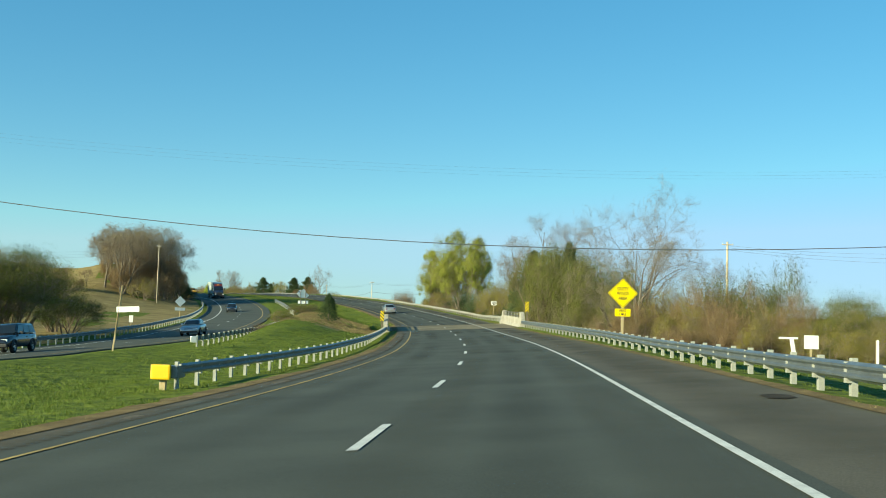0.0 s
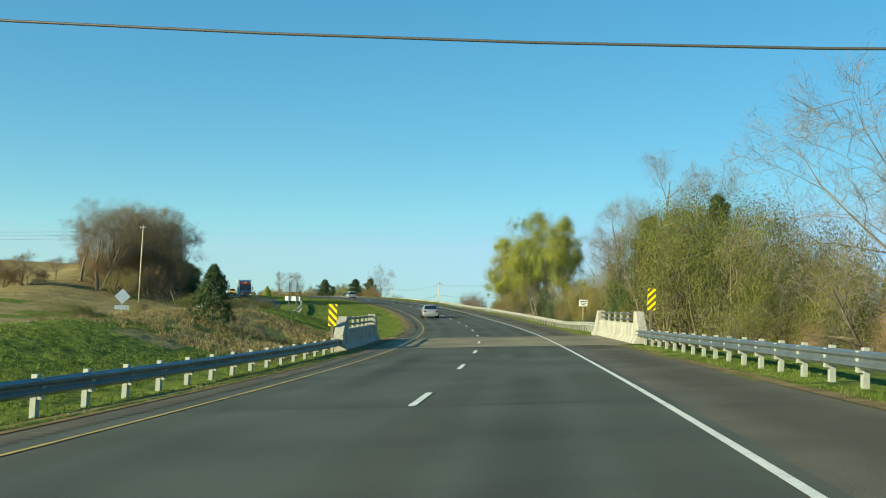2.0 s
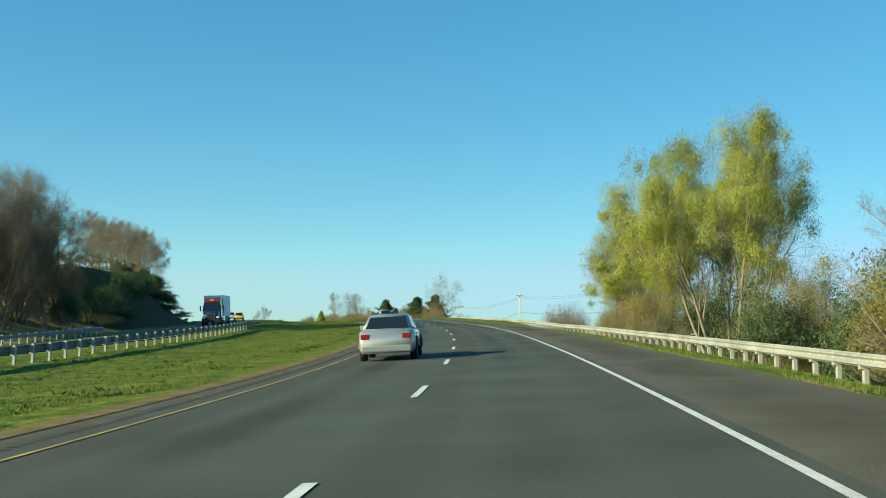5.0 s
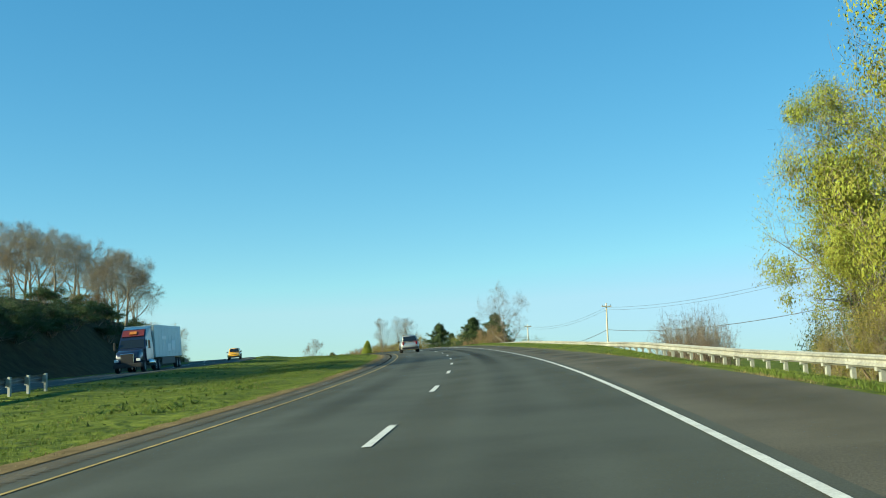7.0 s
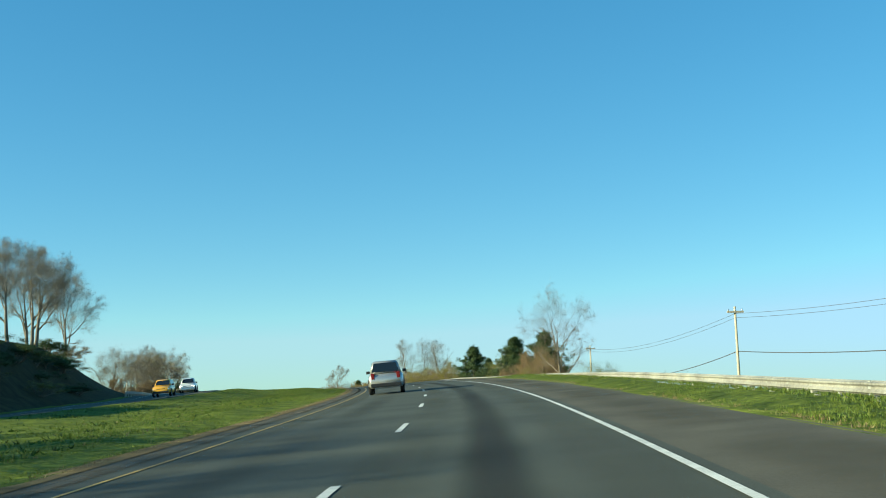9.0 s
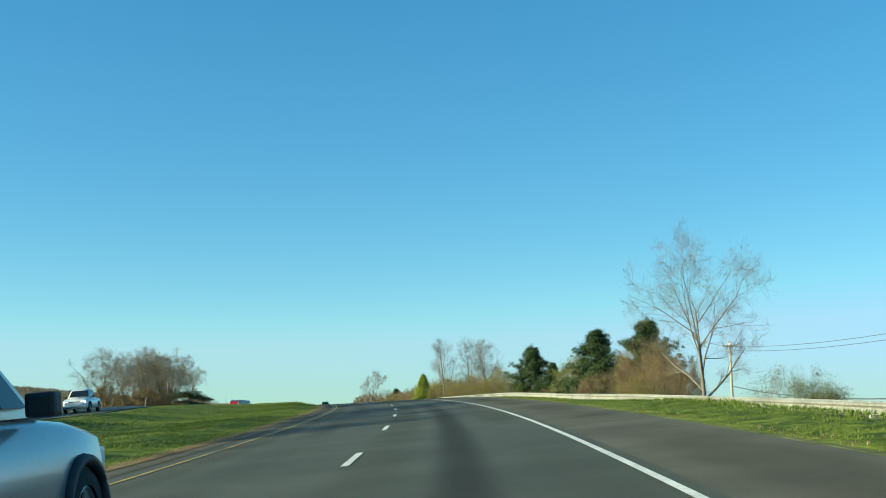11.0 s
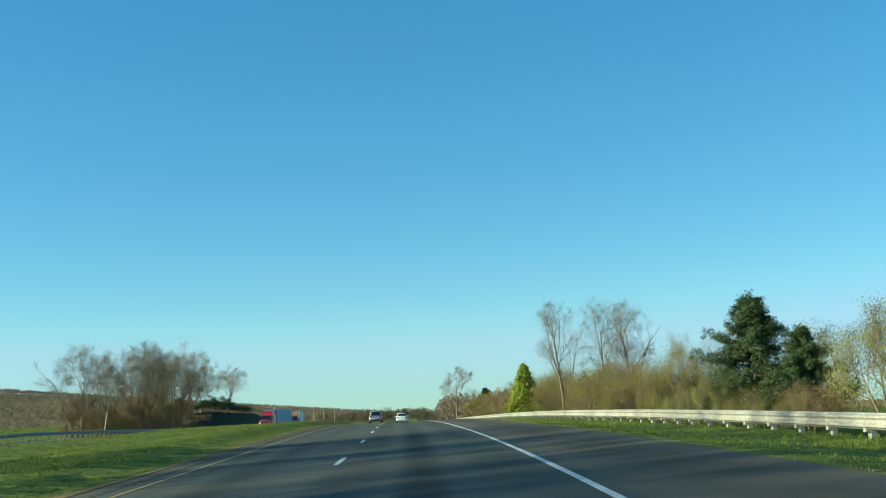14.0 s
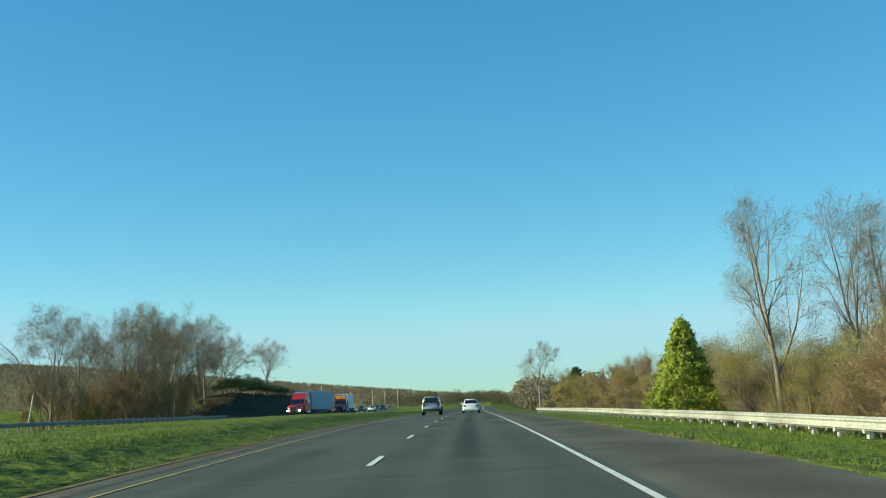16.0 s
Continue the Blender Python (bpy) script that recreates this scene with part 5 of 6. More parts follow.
def cone_tree(seed, h, w, leaf, count, size=0.11, taper=0.8):
    g = np.random.default_rng(seed)
    q = g.random(3000) ** 0.75
    a = g.random(3000) * 6.283
    lump = 1 + 0.14 * np.sin(a * 5 + q * 14) + 0.10 * np.sin(a * 9 - q * 25)
    rr = w / 2 * np.minimum(1, (1 - q) ** taper * 1.12) * lump * np.sqrt(g.uniform(0.35, 1, 3000))
    P = np.stack([rr * np.cos(a), rr * np.sin(a), 0.06 * h + q * h * 0.94], 1)
    v, f = tube([(0, 0, -0.3), (0, 0, h * 0.9)], [h * 0.02, 0.02], 7)
    return mesh_of("trunk", v, f, (BARK,), smooth=True), clumps(P, 320, h * 0.05, count, size, seed, "crown", leaf, loose=0.35), h


CONE = cone_tree(51, 6.0, 4.4, LEAF_CONE, 26000, 0.10)
CEDAR = cone_tree(52, 3.0, 2.2, LEAF_PINE, 22000, 0.045, 0.62)
k = (5.7 - float(land(500.6, 13.7))) / 6.0
plant("conical_tree", "bright yellow-green conical tree behind the rail end", "tree", CONE[0], CONE[1], 500.6, 13.7, 0, k)
plant("cedar_shrub", "dark green upright cedar on the median mound", "shrub", CEDAR[0], CEDAR[1], 101.0, -12.8, 0, 0.86, up=-0.1)

bare(3, "slim tall bare tree with pale trunk", 487.6, 16.0, 10.9, 20)
bare(4, "bare tree with several stems", 489.7, 21.6, 11.4, 80)
bare(3, "slim bare tree behind brown thicket", 494.0, 24.5, 11.0, 140)
bare(6, "tall wide bare tree standing alone beyond the rail", 359.2, 15.4, 10.2, 20, squash=0.85)
bare(1, "bare tree at the bend of the road", 671.9, 14.8, 13.8, 30)
bare(1, "bare tree behind the pine", 470.0, 27.0, 6.5, 70)
bare(3, "bare tree behind brown thicket", 520.0, 30.0, 6.5, 130)
bare(2, "bare tree above brown thicket", 560.0, 27.0, 7.5, 210)
bare(2, "bare tree above brown thicket", 600.0, 26.0, 8.5, 260)

# hill on the far side of the opposite carriageway
for a in ((247, -39.0, 13.0, 2), (252, -45.0, 15.6, 5), (240, -49.0, 14.6, 0), (262, -42.0, 11.0, 1), (256, -50.0, 15.0, 3), (246, -43.0, 14.5, 0), (238, -54.0, 12.0, 2), (243, -44.0, 14.0, 5), (258, -46.0, 14.8, 0), (266, -48.0, 13.0, 2), (233, -50.0, 13.5, 3), (333.6, -47.5, 16.5, 5), (345, -52.0, 18.0, 6), (322, -48.0, 15.5, 1), (326, -44.0, 15.0, 0), (339, -50.0, 17.0, 5), (316, -46.0, 13.5, 2), (352, -47.0, 17.0, 6), (360, -45.0, 13.5, 1), (396, -46.0, 18.4, 6), (404, -48.0, 18.0, 6), (388, -44.0, 17.5, 6), (378, -45.0, 17.5, 6), (410, -44.0, 16.5, 6), 
          (382, -51.0, 18.5, 6), (365, -52.0, 13.0, 2), (300, -52.0, 12.5, 2), (285, -50.0, 11.0, 1), (232, -66.0, 4.8, 2), (229, -61.0, 5.8, 2), (236, -57.5, 5.4, 2), (240, -70.0, 4.2, 2), (226, -65.0, 4.6, 0)):
    bare(a[3], "bare spring tree with brown twigs on the hill", a[0], a[1], a[2], a[0] * 53 % 360, "trees on the hill", squash=1.3 if a[0] < 245 and a[1] < -47 else 1.0)
for a in ((240, -41, 8.0, 7, "rust"), (238, -49, 8.5, 8, "rust"), (242, -52, 8.5, 8, "rust"), (234, -50, 6.5, 7, "rust"), (247, -47, 12.0, 9, "rust"), (246, -46, 10.0, 9, "rust"), (254, -44, 10.5, 9, "rust"), (260, -46, 9.0, 9, "rust"), (248, -42, 8.5, 8, "rust"), (256, -40, 6.0, 6, "rust"), (262, -38.5, 4.6, 5, "dark"), (270, -38.5, 4.2, 5, "dark"), (250, -38, 3.0, 4, "dark"), (236, -43, 5.0, 6, "rust"), (278, -39, 4.0, 5, "dark"), (228, -46, 4.0, 6, "olive"),
          (228, -60, 3.6, 6, "rust"), (230, -64, 3.4, 6, "rust"), (233, -68, 2.6, 6, "rust"), (290, -40, 5.5, 6, "dark"), (300, -41, 6.2, 7, "dark"), (310, -40.5, 6.0, 7, "dark"), (320, -41, 7.0, 7, "dark"), (330, -42, 7.6, 8, "dark"), (340, -42, 7.4, 8, "dark"), (352, -42, 7.0, 8, "dark"), (364, -41, 5.6, 7, "dark"), (376, -40.5, 4.6, 6, "dark"), (388, -41, 5.0, 6, "rust"), (400, -42, 6.0, 7, "rust"), (350, -47, 9.0, 9, "rust"), (312, -48, 8.5, 9, "rust")):
    shrub(a[4], a[0], a[1], a[2], a[3], a[0] * 41 % 360, "shrubs on the hill", "on the bank")
for a in ((96, -40, 6.2, 11, "green"), (100, -41.5, 6.2, 9, "green"), (93, -42, 6.6, 10, "green"), (104, -43, 6.6, 10, "green"), (113, -41, 4.6, 9, "green2"), (90, -46, 6.0, 10, "green"), (108, -38.5, 2.5, 7, "green2"), (122, -42, 2.4, 6, "green2"), (80, -50, 5.5, 11, "green")):
    shrub(a[4], a[0], a[1], a[2], a[3], a[0] * 41 % 360, "shrubs beyond the far rail", "beyond the rail")

for i in range(30):
    q = random.Random(900 + i)
    s, o = 262 + 4.6 * i, q.uniform(-45.5, -37.0)
    shrub("dark" if i % 3 else "olive", s, o, float(land(s, o)) + q.uniform(1.2, 2.6), q.uniform(4, 6.5), i * 47, "shrubs on the hill", "on the shaded bank")

# woods beside the opposite carriageway farther on
for a in ((589, -44, 18.2, 5), (581, -58, 17.5, 0), (592, -49, 18.6, 1), (600, -47, 18.0, 5), (612, -44, 17.8, 0), (622, -48, 17.5, 1), (640, -47, 17.5, 5), (672, -46, 18.5, 2), (595, -53, 18.0, 0), (606, -50, 18.0, 2), (650, -50, 17.0, 2), (618, -53, 17.5, 5), (575, -52, 15.0, 1), (630, -56, 15.0, 0), (606, -60, 15.0, 3)):
    bare(a[3], "bare spring tree in a stand beside the opposite road", a[0], a[1], a[2] - 1.3, a[0] * 53 % 360, "stand of bare trees")
for i in range(44):
    q = random.Random(600 + i)
    s, o = q.uniform(574, 650), q.uniform(-60, -43)
    shrub(q.choice(("rust", "rust", "olive")), s, o, q.uniform(3.0, 8.5), q.uniform(5, 9), i * 40, "undergrowth of the stand", "under the bare stand")
for i in range(9):
    s = 622 + 6 * i
    shrub("dark", s, -41.0 - (i % 2), 8.0 - 0.3 * i, 9, i * 50, "dark bank shrubs", "on the shaded bank")

# brush on the median mound by the bridge
for a in ((95, -16.5, 1.3, 2.6, "green2"), (112, -16.0, 1.9, 3.2, "green2"), (118, -16.8, 1.9, 3.4, "green2"), (124, -16.2, 1.8, 3.2, "green2"), (130, -16.6, 1.6, 3.0, "green2"), (108, -17.5, 1.4, 2.6, "olive"), (90, -17.5, 0.6, 2.6, "brush")):
    shrub(a[4], a[0], a[1], a[2], a[3], a[0] * 31 % 360, "brush on the mound", "on the mound")


# far woods along the road's end and over the ridge: low clumps, uncountable
def far_woods(name, label, count, place, mat, seed, size, grain):
    g = np.random.default_rng(seed)
    vs = []
    for i in range(count):
        s, o, h = place(g)
        b = spot(s, o)
        w = h * g.uniform(0.5, 0.9)
        n = size
        c = g.normal(0, 1, (n, 3))
        c *= (g.random(n) ** 0.4 / np.linalg.norm(c, axis=1))[:, None]
        c = c * (w * 0.6, w * 0.6, h * 0.5) + (0, 0, h * 0.5)
        a = g.normal(0, 1, (n, 3))
        a /= np.linalg.norm(a, axis=1)[:, None]
        d = np.cross(a, g.normal(0, 1, (n, 3)))
        d /= np.linalg.norm(d, axis=1)[:, None]
        k = h * grain
        v = np.empty((n, 3, 3))
        v[:, 0], v[:, 1], v[:, 2] = c + a * k * 1.2, c - a * k * 0.8 + d * k, c - a * k * 0.6 - d * k
        vs.append(v.reshape(-1, 3) + np.array(b))
    return tagged(new(name, tris_mesh(name, np.concatenate(vs), mat)), label, "woods", kind="stuff")


FAR_BROWN = leaf_material("far_brown", (0.19, 0.15, 0.10), (0.26, 0.21, 0.145), 0.15)
FAR_GREEN = leaf_material("far_green", (0.11, 0.14, 0.035), (0.19, 0.20, 0.06), 0.3)
FAR_DARK = leaf_material("far_dark", (0.085, 0.08, 0.045), (0.145, 0.125, 0.07), 0.2)
far_woods("far_woods", "brown leafless woods covering the far ridge", 13000, lambda g: (g.uniform(1350, 3300), g.uniform(-1500, 150), g.uniform(6, 11)), FAR_BROWN, 1, 60, 0.075)
far_woods("far_woods", "fresh green woods in the valley", 800, lambda g: (g.uniform(900, 1900), g.uniform(-800, -50), g.uniform(5, 9)), FAR_GREEN, 2, 60, 0.1)
far_woods("far_woods", "dark mixed woods where the road disappears", 150, lambda g: (g.uniform(860, 1100), g.uniform(-70, 70), g.uniform(4, 7)), FAR_DARK, 3, 420, 0.032)
far_woods("far_woods", "budding trees lining the far end of the road", 60, lambda g: (g.uniform(690, 900), g.uniform(15, 40), g.uniform(6, 12)), FAR_BROWN, 4, 420, 0.032)


# ---- vehicles ----
GLASS = material("tinted_glass", (0.012, 0.015, 0.017), 0.08, var=0.1, spec=0.8)
RUBBER = material("tyre_rubber", (0.015, 0.015, 0.015), 0.85, var=0.2, scale=6.0)
ALLOY = material("wheel_alloy", (0.45, 0.45, 0.46), 0.35, metal=0.8, var=0.1)
TRIM = material("black_trim", (0.02, 0.02, 0.022), 0.55, var=0.15)
CHROME = material("chrome", (0.75, 0.75, 0.76), 0.15, metal=1.0, var=0.05)
TAIL = material("tail_lamp", (0.20, 0.008, 0.008), 0.25, var=0.1)
LAMP = material("head_lamp", (0.75, 0.76, 0.78), 0.15, var=0.05)
LOGO = material("dull_orange_film", (0.42, 0.15, 0.03), 0.5, var=0.2, scale=6.0)
AMBER = material("amber_lamp", (0.75, 0.30, 0.02), 0.3, var=0.05)
LIT = bpy.data.materials.new("lit_head_lamp")
LIT.use_nodes = True
LIT.node_tree.nodes["Principled BSDF"].inputs["Emission Color"].default_value = (1.0, 0.85, 0.62, 1)
LIT.node_tree.nodes["Principled BSDF"].inputs["Emission Strength"].default_value = 6.0


def paint(name, rgb, rough=0.25, metal=0.3):
    m = material(name, rgb, rough, metal=metal, var=0.06, scale=1.5)
    m.node_tree.nodes["Principled BSDF"].inputs["Coat Weight"].default_value = 0.7
    return m


def loft(rings, caps=True):
    n = len(rings[0])
    v = [q for r in rings for q in r]
    f = []
    for i in range(len(rings) - 1):
        for j in range(n):
            j2 = (j + 1) % n
            f.append((i * n + j, (i + 1) * n + j, (i + 1) * n + j2, i * n + j2))
    if caps:
        f.append(tuple(range(n)))
        f.append(tuple((len(rings) - 1) * n + j for j in range(n - 1, -1, -1)))
    return v, f


def solid(name, v, f, mat, parent, label="", smooth=False, bevel=0.0):
    bm = bmesh.new()
    vs = [bm.verts.new(q) for q in v]
    for q in f:
        bm.faces.new([vs[i] for i in q])
    bmesh.ops.recalc_face_normals(bm, faces=bm.faces)
    if bevel:
        bmesh.ops.bevel(bm, geom=list(bm.edges), offset=bevel, segments=2, affect="EDGES")
    if smooth:
        for q in bm.faces:
            q.smooth = True
    return part(name, bm, mat, parent, label)


def wheel(parent, x, y, r, w, rim_mat=ALLOY):
    """A tyre with a dished rim, on the axle line along x."""
    out = 1 if x > 0 else -1
    n = 20
    prof = [(-w / 2, r * 0.66), (-w / 2, r * 0.93), (-w * 0.36, r), (w * 0.36, r), (w / 2, r * 0.93), (w / 2, r * 0.66)]
    rings = [[(x + q, y + p * math.cos(6.2832 * k / n), r + p * math.sin(6.2832 * k / n)) for k in range(n)] for q, p in prof]
    v, f = loft(rings, False)
    t = solid("wheel", v, f, RUBBER, parent, smooth=True)
    prof = [(-w * 0.45, r * 0.67), (w * 0.40 * 1, r * 0.67), (w * 0.46, r * 0.60), (w * 0.28, r * 0.52), (w * 0.34, r * 0.16), (w * 0.40, 0.02)]
    rings = [[(x + out * q, y + p * math.cos(6.2832 * k / n), r + p * math.sin(6.2832 * k / n)) for k in range(n)] for q, p in prof]
    v, f = loft(rings, True)
    solid("rim", v, f, rim_mat, t)
    for k in range(5):
        a = 6.2832 * (k + 0.5) / 5
        c = Vector((x + out * w * 0.40, y + r * 0.38 * math.cos(a), r + r * 0.38 * math.sin(a)))
        bm = box_bm(-0.01, 0.01, -r * 0.075, r * 0.075, -r * 0.14, r * 0.14)
        ob = part("spoke_gap", bm, TRIM, t)
        ob.matrix_basis = Matrix.Translation(c) @ Matrix.Rotation(a - math.pi / 2, 4, "X")


def quad_panel(name, pts, mat, parent, proud=0.012, label=""):
    """A four-cornered pane, a little proud of the surface behind it, with thickness."""
    p = [Vector(q) for q in pts]
    nrm = (p[1] - p[0]).cross(p[3] - p[0]).normalized()
    v = [q + nrm * proud for q in p] + [q - nrm * 0.01 for q in p]
    return solid(name, v, [(0, 1, 2, 3), (7, 6, 5, 4), (0, 4, 5, 1), (1, 5, 6, 2), (2, 6, 7, 3), (3, 7, 4, 0)], mat, parent, label)


def body_rings(sections, w, low):
    """sections: (y, top height, width factor); rings with a rounded shoulder and a tucked-in sill."""
    rings = []
    for y, top, k in sections:
        h = w / 2 * k
        mid = low + (top - low) * 0.55
        rings.append([(-h * 0.92, y, low), (-h, y, low + 0.12), (-h, y, mid), (-h * 0.965, y, top - 0.06), (-h * 0.86, y, top), (0, y, top + 0.025), (h * 0.86, y, top), (h * 0.965, y, top - 0.06), (h, y, mid), (h, y, low + 0.12), (h * 0.92, y, low)])
    return rings


def car(name, label, colour, kind, at, lit=False):
    """kind: sedan, suv, van or pickup. Front towards +y."""
    hold = thing(name, label, "car" if kind != "pickup" else "pickup truck", at=at)
    L, W, H, belt, hood, r = {"sedan": (4.7, 1.80, 1.45, 0.95, 0.88, 0.32), "suv": (4.7, 1.86, 1.74, 1.10, 1.05, 0.36), "van": (5.6, 2.0, 2.2, 1.15, 1.10, 0.36), "pickup": (5.6, 1.98, 1.86, 1.17, 1.12, 0.40)}[kind]
    low = 0.24 if kind == "sedan" else 0.34
    half = L / 2
    deck = {"sedan": belt + 0.03, "suv": belt, "van": belt, "pickup": belt - 0.06}[kind]
    sec = [(-half, deck - 0.22, 0.84), (-half + 0.08, deck - 0.05, 0.93), (-half + 0.5, deck, 0.99), (-0.2 * L, belt, 1.0), (0.0, belt, 1.0), (0.17 * L, belt - 0.01, 1.0), (0.30 * L, hood, 0.99), (half - 0.35, hood - 0.08, 0.95), (half - 0.08, hood - 0.20, 0.88), (half, hood - 0.34, 0.80)]
    v, f = loft(body_rings(sec, W, low))
    body = solid("body", v, f, colour, hold, smooth=True)
    a0, a1, b0, b1 = {"sedan": (-0.36 * L, 0.20 * L, -0.22 * L, 0.04 * L), "suv": (-0.485 * L, 0.21 * L, -0.44 * L, 0.06 * L), "van": (-0.49 * L, 0.30 * L, -0.47 * L, 0.16 * L), "pickup": (-0.14 * L, 0.21 * L, -0.12 * L, 0.08 * L)}[kind]
    wb, wt = W / 2 * 0.90, W / 2 * 0.70
    zb, zt = belt - 0.03, H

    def ring(z, y0, y1, h):
        return [(-h, y0, z), (h, y0, z), (h * 1.0, (y0 + y1) / 2, z), (h, y1, z), (-h, y1, z), (-h, (y0 + y1) / 2, z)]
    zr = zt - 0.05
    v, f = loft([ring(zb, a0, a1, wb), ring(zr, b0, b1, wt), ring(zt, b0 + 0.14, b1 - 0.2, wt * 0.86)])
    cab = solid("cabin", v, f, colour, hold, smooth=True, bevel=0.035)

    def at_h(t, y_low, y_high, side):
        return (side * (wb + (wt - wb) * t), y_low + (y_high - y_low) * t, zb + (zr - zb) * t)
    e0, e1 = 0.16, 0.90
    # windscreen and rear window
    for nm, lo, hi, sg in (("windscreen", a1, b1, 1), ("rear_window", a0, b0, -1)):
        p = [at_h(e0, lo, hi, -0.88), at_h(e0, lo, hi, 0.88), at_h(e1, lo, hi, 0.88), at_h(e1, lo, hi, -0.88)]
        quad_panel(nm, p if sg < 0 else p[::-1], GLASS, hold)
    cuts = [0.04, 0.46, 0.54, 0.95] if kind != "suv" and kind != "van" else [0.03, 0.30, 0.34, 0.62, 0.66, 0.95]
    for side in (-1, 1):
        for k in range(0, len(cuts), 2):
            c0, c1 = cuts[k], cuts[k + 1]
            y0l, y1l = a0 + (a1 - a0) * c0, a0 + (a1 - a0) * c1
            y0h, y1h = b0 + (b1 - b0) * c0, b0 + (b1 - b0) * c1
            p = [at_h(e0, y0l, y0h, side), at_h(e0, y1l, y1h, side), at_h(e1, y1l, y1h, side), at_h(e1, y0l, y0h, side)]
            quad_panel("side_window", p if side > 0 else p[::-1], GLASS, hold)
        m = part("mirror", box_bm(-0.10, 0.10, -0.07, 0.07, -0.08, 0.08, 0.03), colour if kind == "sedan" else TRIM, hold)
        m.matrix_basis = pose(side * (W / 2 + 0.07), a1 - 0.45, belt + 0.08)
        for y in ((a0 + a1) / 2 + 0.1, (a0 + a1) / 2 - 0.85):
            part("door_handle", box_bm(-0.02, 0.02, -0.10, 0.10, -0.02, 0.02, 0.008), TRIM, hold).matrix_basis = pose(side * (W / 2 * 0.985), y, belt - 0.16)
        part("head_lamp", box_bm(-0.20, 0.20, -0.10, 0.05, -0.08, 0.08, 0.03), LIT if lit else LAMP, hold).matrix_basis = pose(side * W * 0.33, half - 0.10, hood - 0.30)
        part("tail_lamp", box_bm(-0.14 if kind == "sedan" else -0.09, 0.14 if kind == "sedan" else 0.09, -0.04, 0.10, -0.08, 0.08 if kind == "sedan" else 0.24, 0.02), TAIL, hold).matrix_basis = pose(side * W * 0.36, -half + 0.03, deck - 0.22)
        for y in (0.31 * L, -0.29 * L):
            n = 14
            pts = [(side * (W / 2 + 0.004), y + (r + 0.055) * math.cos(math.pi * q / n), r + (r + 0.055) * math.sin(math.pi * q / n)) for q in range(n + 1)]
            v, f = tube(pts, [0.045] * (n + 1), 6)
            solid("wheel_arch", v, f, TRIM, hold, smooth=True)
            wheel(hold, side * (W / 2 - 0.10), y, r, 0.23)
    part("grille", box_bm(-W * 0.22, W * 0.22, -0.05, 0.03, -0.09, 0.09, 0.02), TRIM, hold).matrix_basis = pose(0, half - 0.04, hood - 0.34)
    part("bumper", box_bm(-W * 0.43, W * 0.43, -0.10, 0.06, -0.10, 0.10, 0.04), TRIM if kind != "pickup" else CHROME, hold).matrix_basis = pose(0, half - 0.03, low + 0.12)
    part("bumper", box_bm(-W * 0.43, W * 0.43, -0.06, 0.10, -0.10, 0.10, 0.04), TRIM if kind != "sedan" else colour, hold).matrix_basis = pose(0, -half + 0.03, low + 0.14)
    part("plate_bar", box_bm(-0.16, 0.16, -0.01, 0.01, -0.08, 0.08), SIGN_WHITE, hold).matrix_basis = pose(0, -half - 0.015 + 0.03, deck - 0.42)
    return hold


def on_road(s, o, back=False, opp=False):
    x, y, z, h, b = line(s)
    g = float((opp_plane if opp else plane)(s, o)) + (0.03 if opp else 0.01)
    p = Vector((float(x + math.cos(h) * o), float(y + math.sin(h) * o), float(z) + g))
    g0, g1 = spot(s - 1.5, o, 0, False).z, spot(s + 1.5, o, 0, False).z
    climb = math.degrees(math.atan2(g1 - g0, 3.0))
    tilt = math.degrees(math.atan(float(b)))
    return Matrix.Translation(p) @ pose(0, 0, 0, 0, 0, math.degrees(float(h))) @ pose(0, 0, 0, climb, -tilt, 0) @ pose(0, 0, 0, 0, 0, 180 if back else 0)


SILVER = paint("silver_paint", (0.42, 0.42, 0.41), 0.3, 0.6)
WHITE = paint("white_paint", (0.75, 0.75, 0.73), 0.3, 0.0)
DARK = paint("dark_paint", (0.02, 0.022, 0.028), 0.2, 0.2)
BLUE_SILVER = paint("blue_silver_paint", (0.28, 0.33, 0.36), 0.3, 0.6)
YELLOW = paint("yellow_paint", (0.70, 0.36, 0.02), 0.35, 0.0)

car("sedan_car", "silver sedan driving ahead in the inner lane", SILVER, "sedan", on_road(176.0, -3.6))
car("suv_car", "silver sport utility car driving ahead in the inner lane", SILVER, "suv", on_road(306.0, -3.6))
car("suv_car", "silver sport utility car far ahead in the inner lane", SILVER, "suv", on_road(536.0, -3.6))
car("sedan_car", "white sedan far ahead in the outer lane", WHITE, "sedan", on_road(548.0, 0.1))
car("sedan_car", "dark car far ahead on the carriageway", DARK, "sedan", on_road(690.0, -1.0))
car("suv_car", "black sport utility car on the opposite carriageway", DARK, "suv", on_road(66.0, -29.0, True, True))
car("sedan_car", "silver-blue sedan on the opposite carriageway", BLUE_SILVER, "sedan", on_road(104.0, -25.6, True, True))
car("sedan_car", "dark sedan on the opposite carriageway", DARK, "sedan", on_road(196.0, -28.8, True, True))
car("pickup_truck", "yellow pickup on the opposite carriageway behind the rise", YELLOW, "suv", on_road(362.0, -25.4, True, True))
car("pickup_truck", "white pickup with its head lamps lit on the opposite carriageway", WHITE, "pickup", on_road(391.0, -25.6, True, True), lit=True)

for s, o, c in ((690, -29.0, DARK), (704, -25.5, WHITE), (712, -29.0, DARK), (740, -26.0, DARK), (752, -29.0, DARK)):
    car("sedan_car", "far car in a queue on the opposite carriageway", c, "sedan", on_road(s, o, True, True))


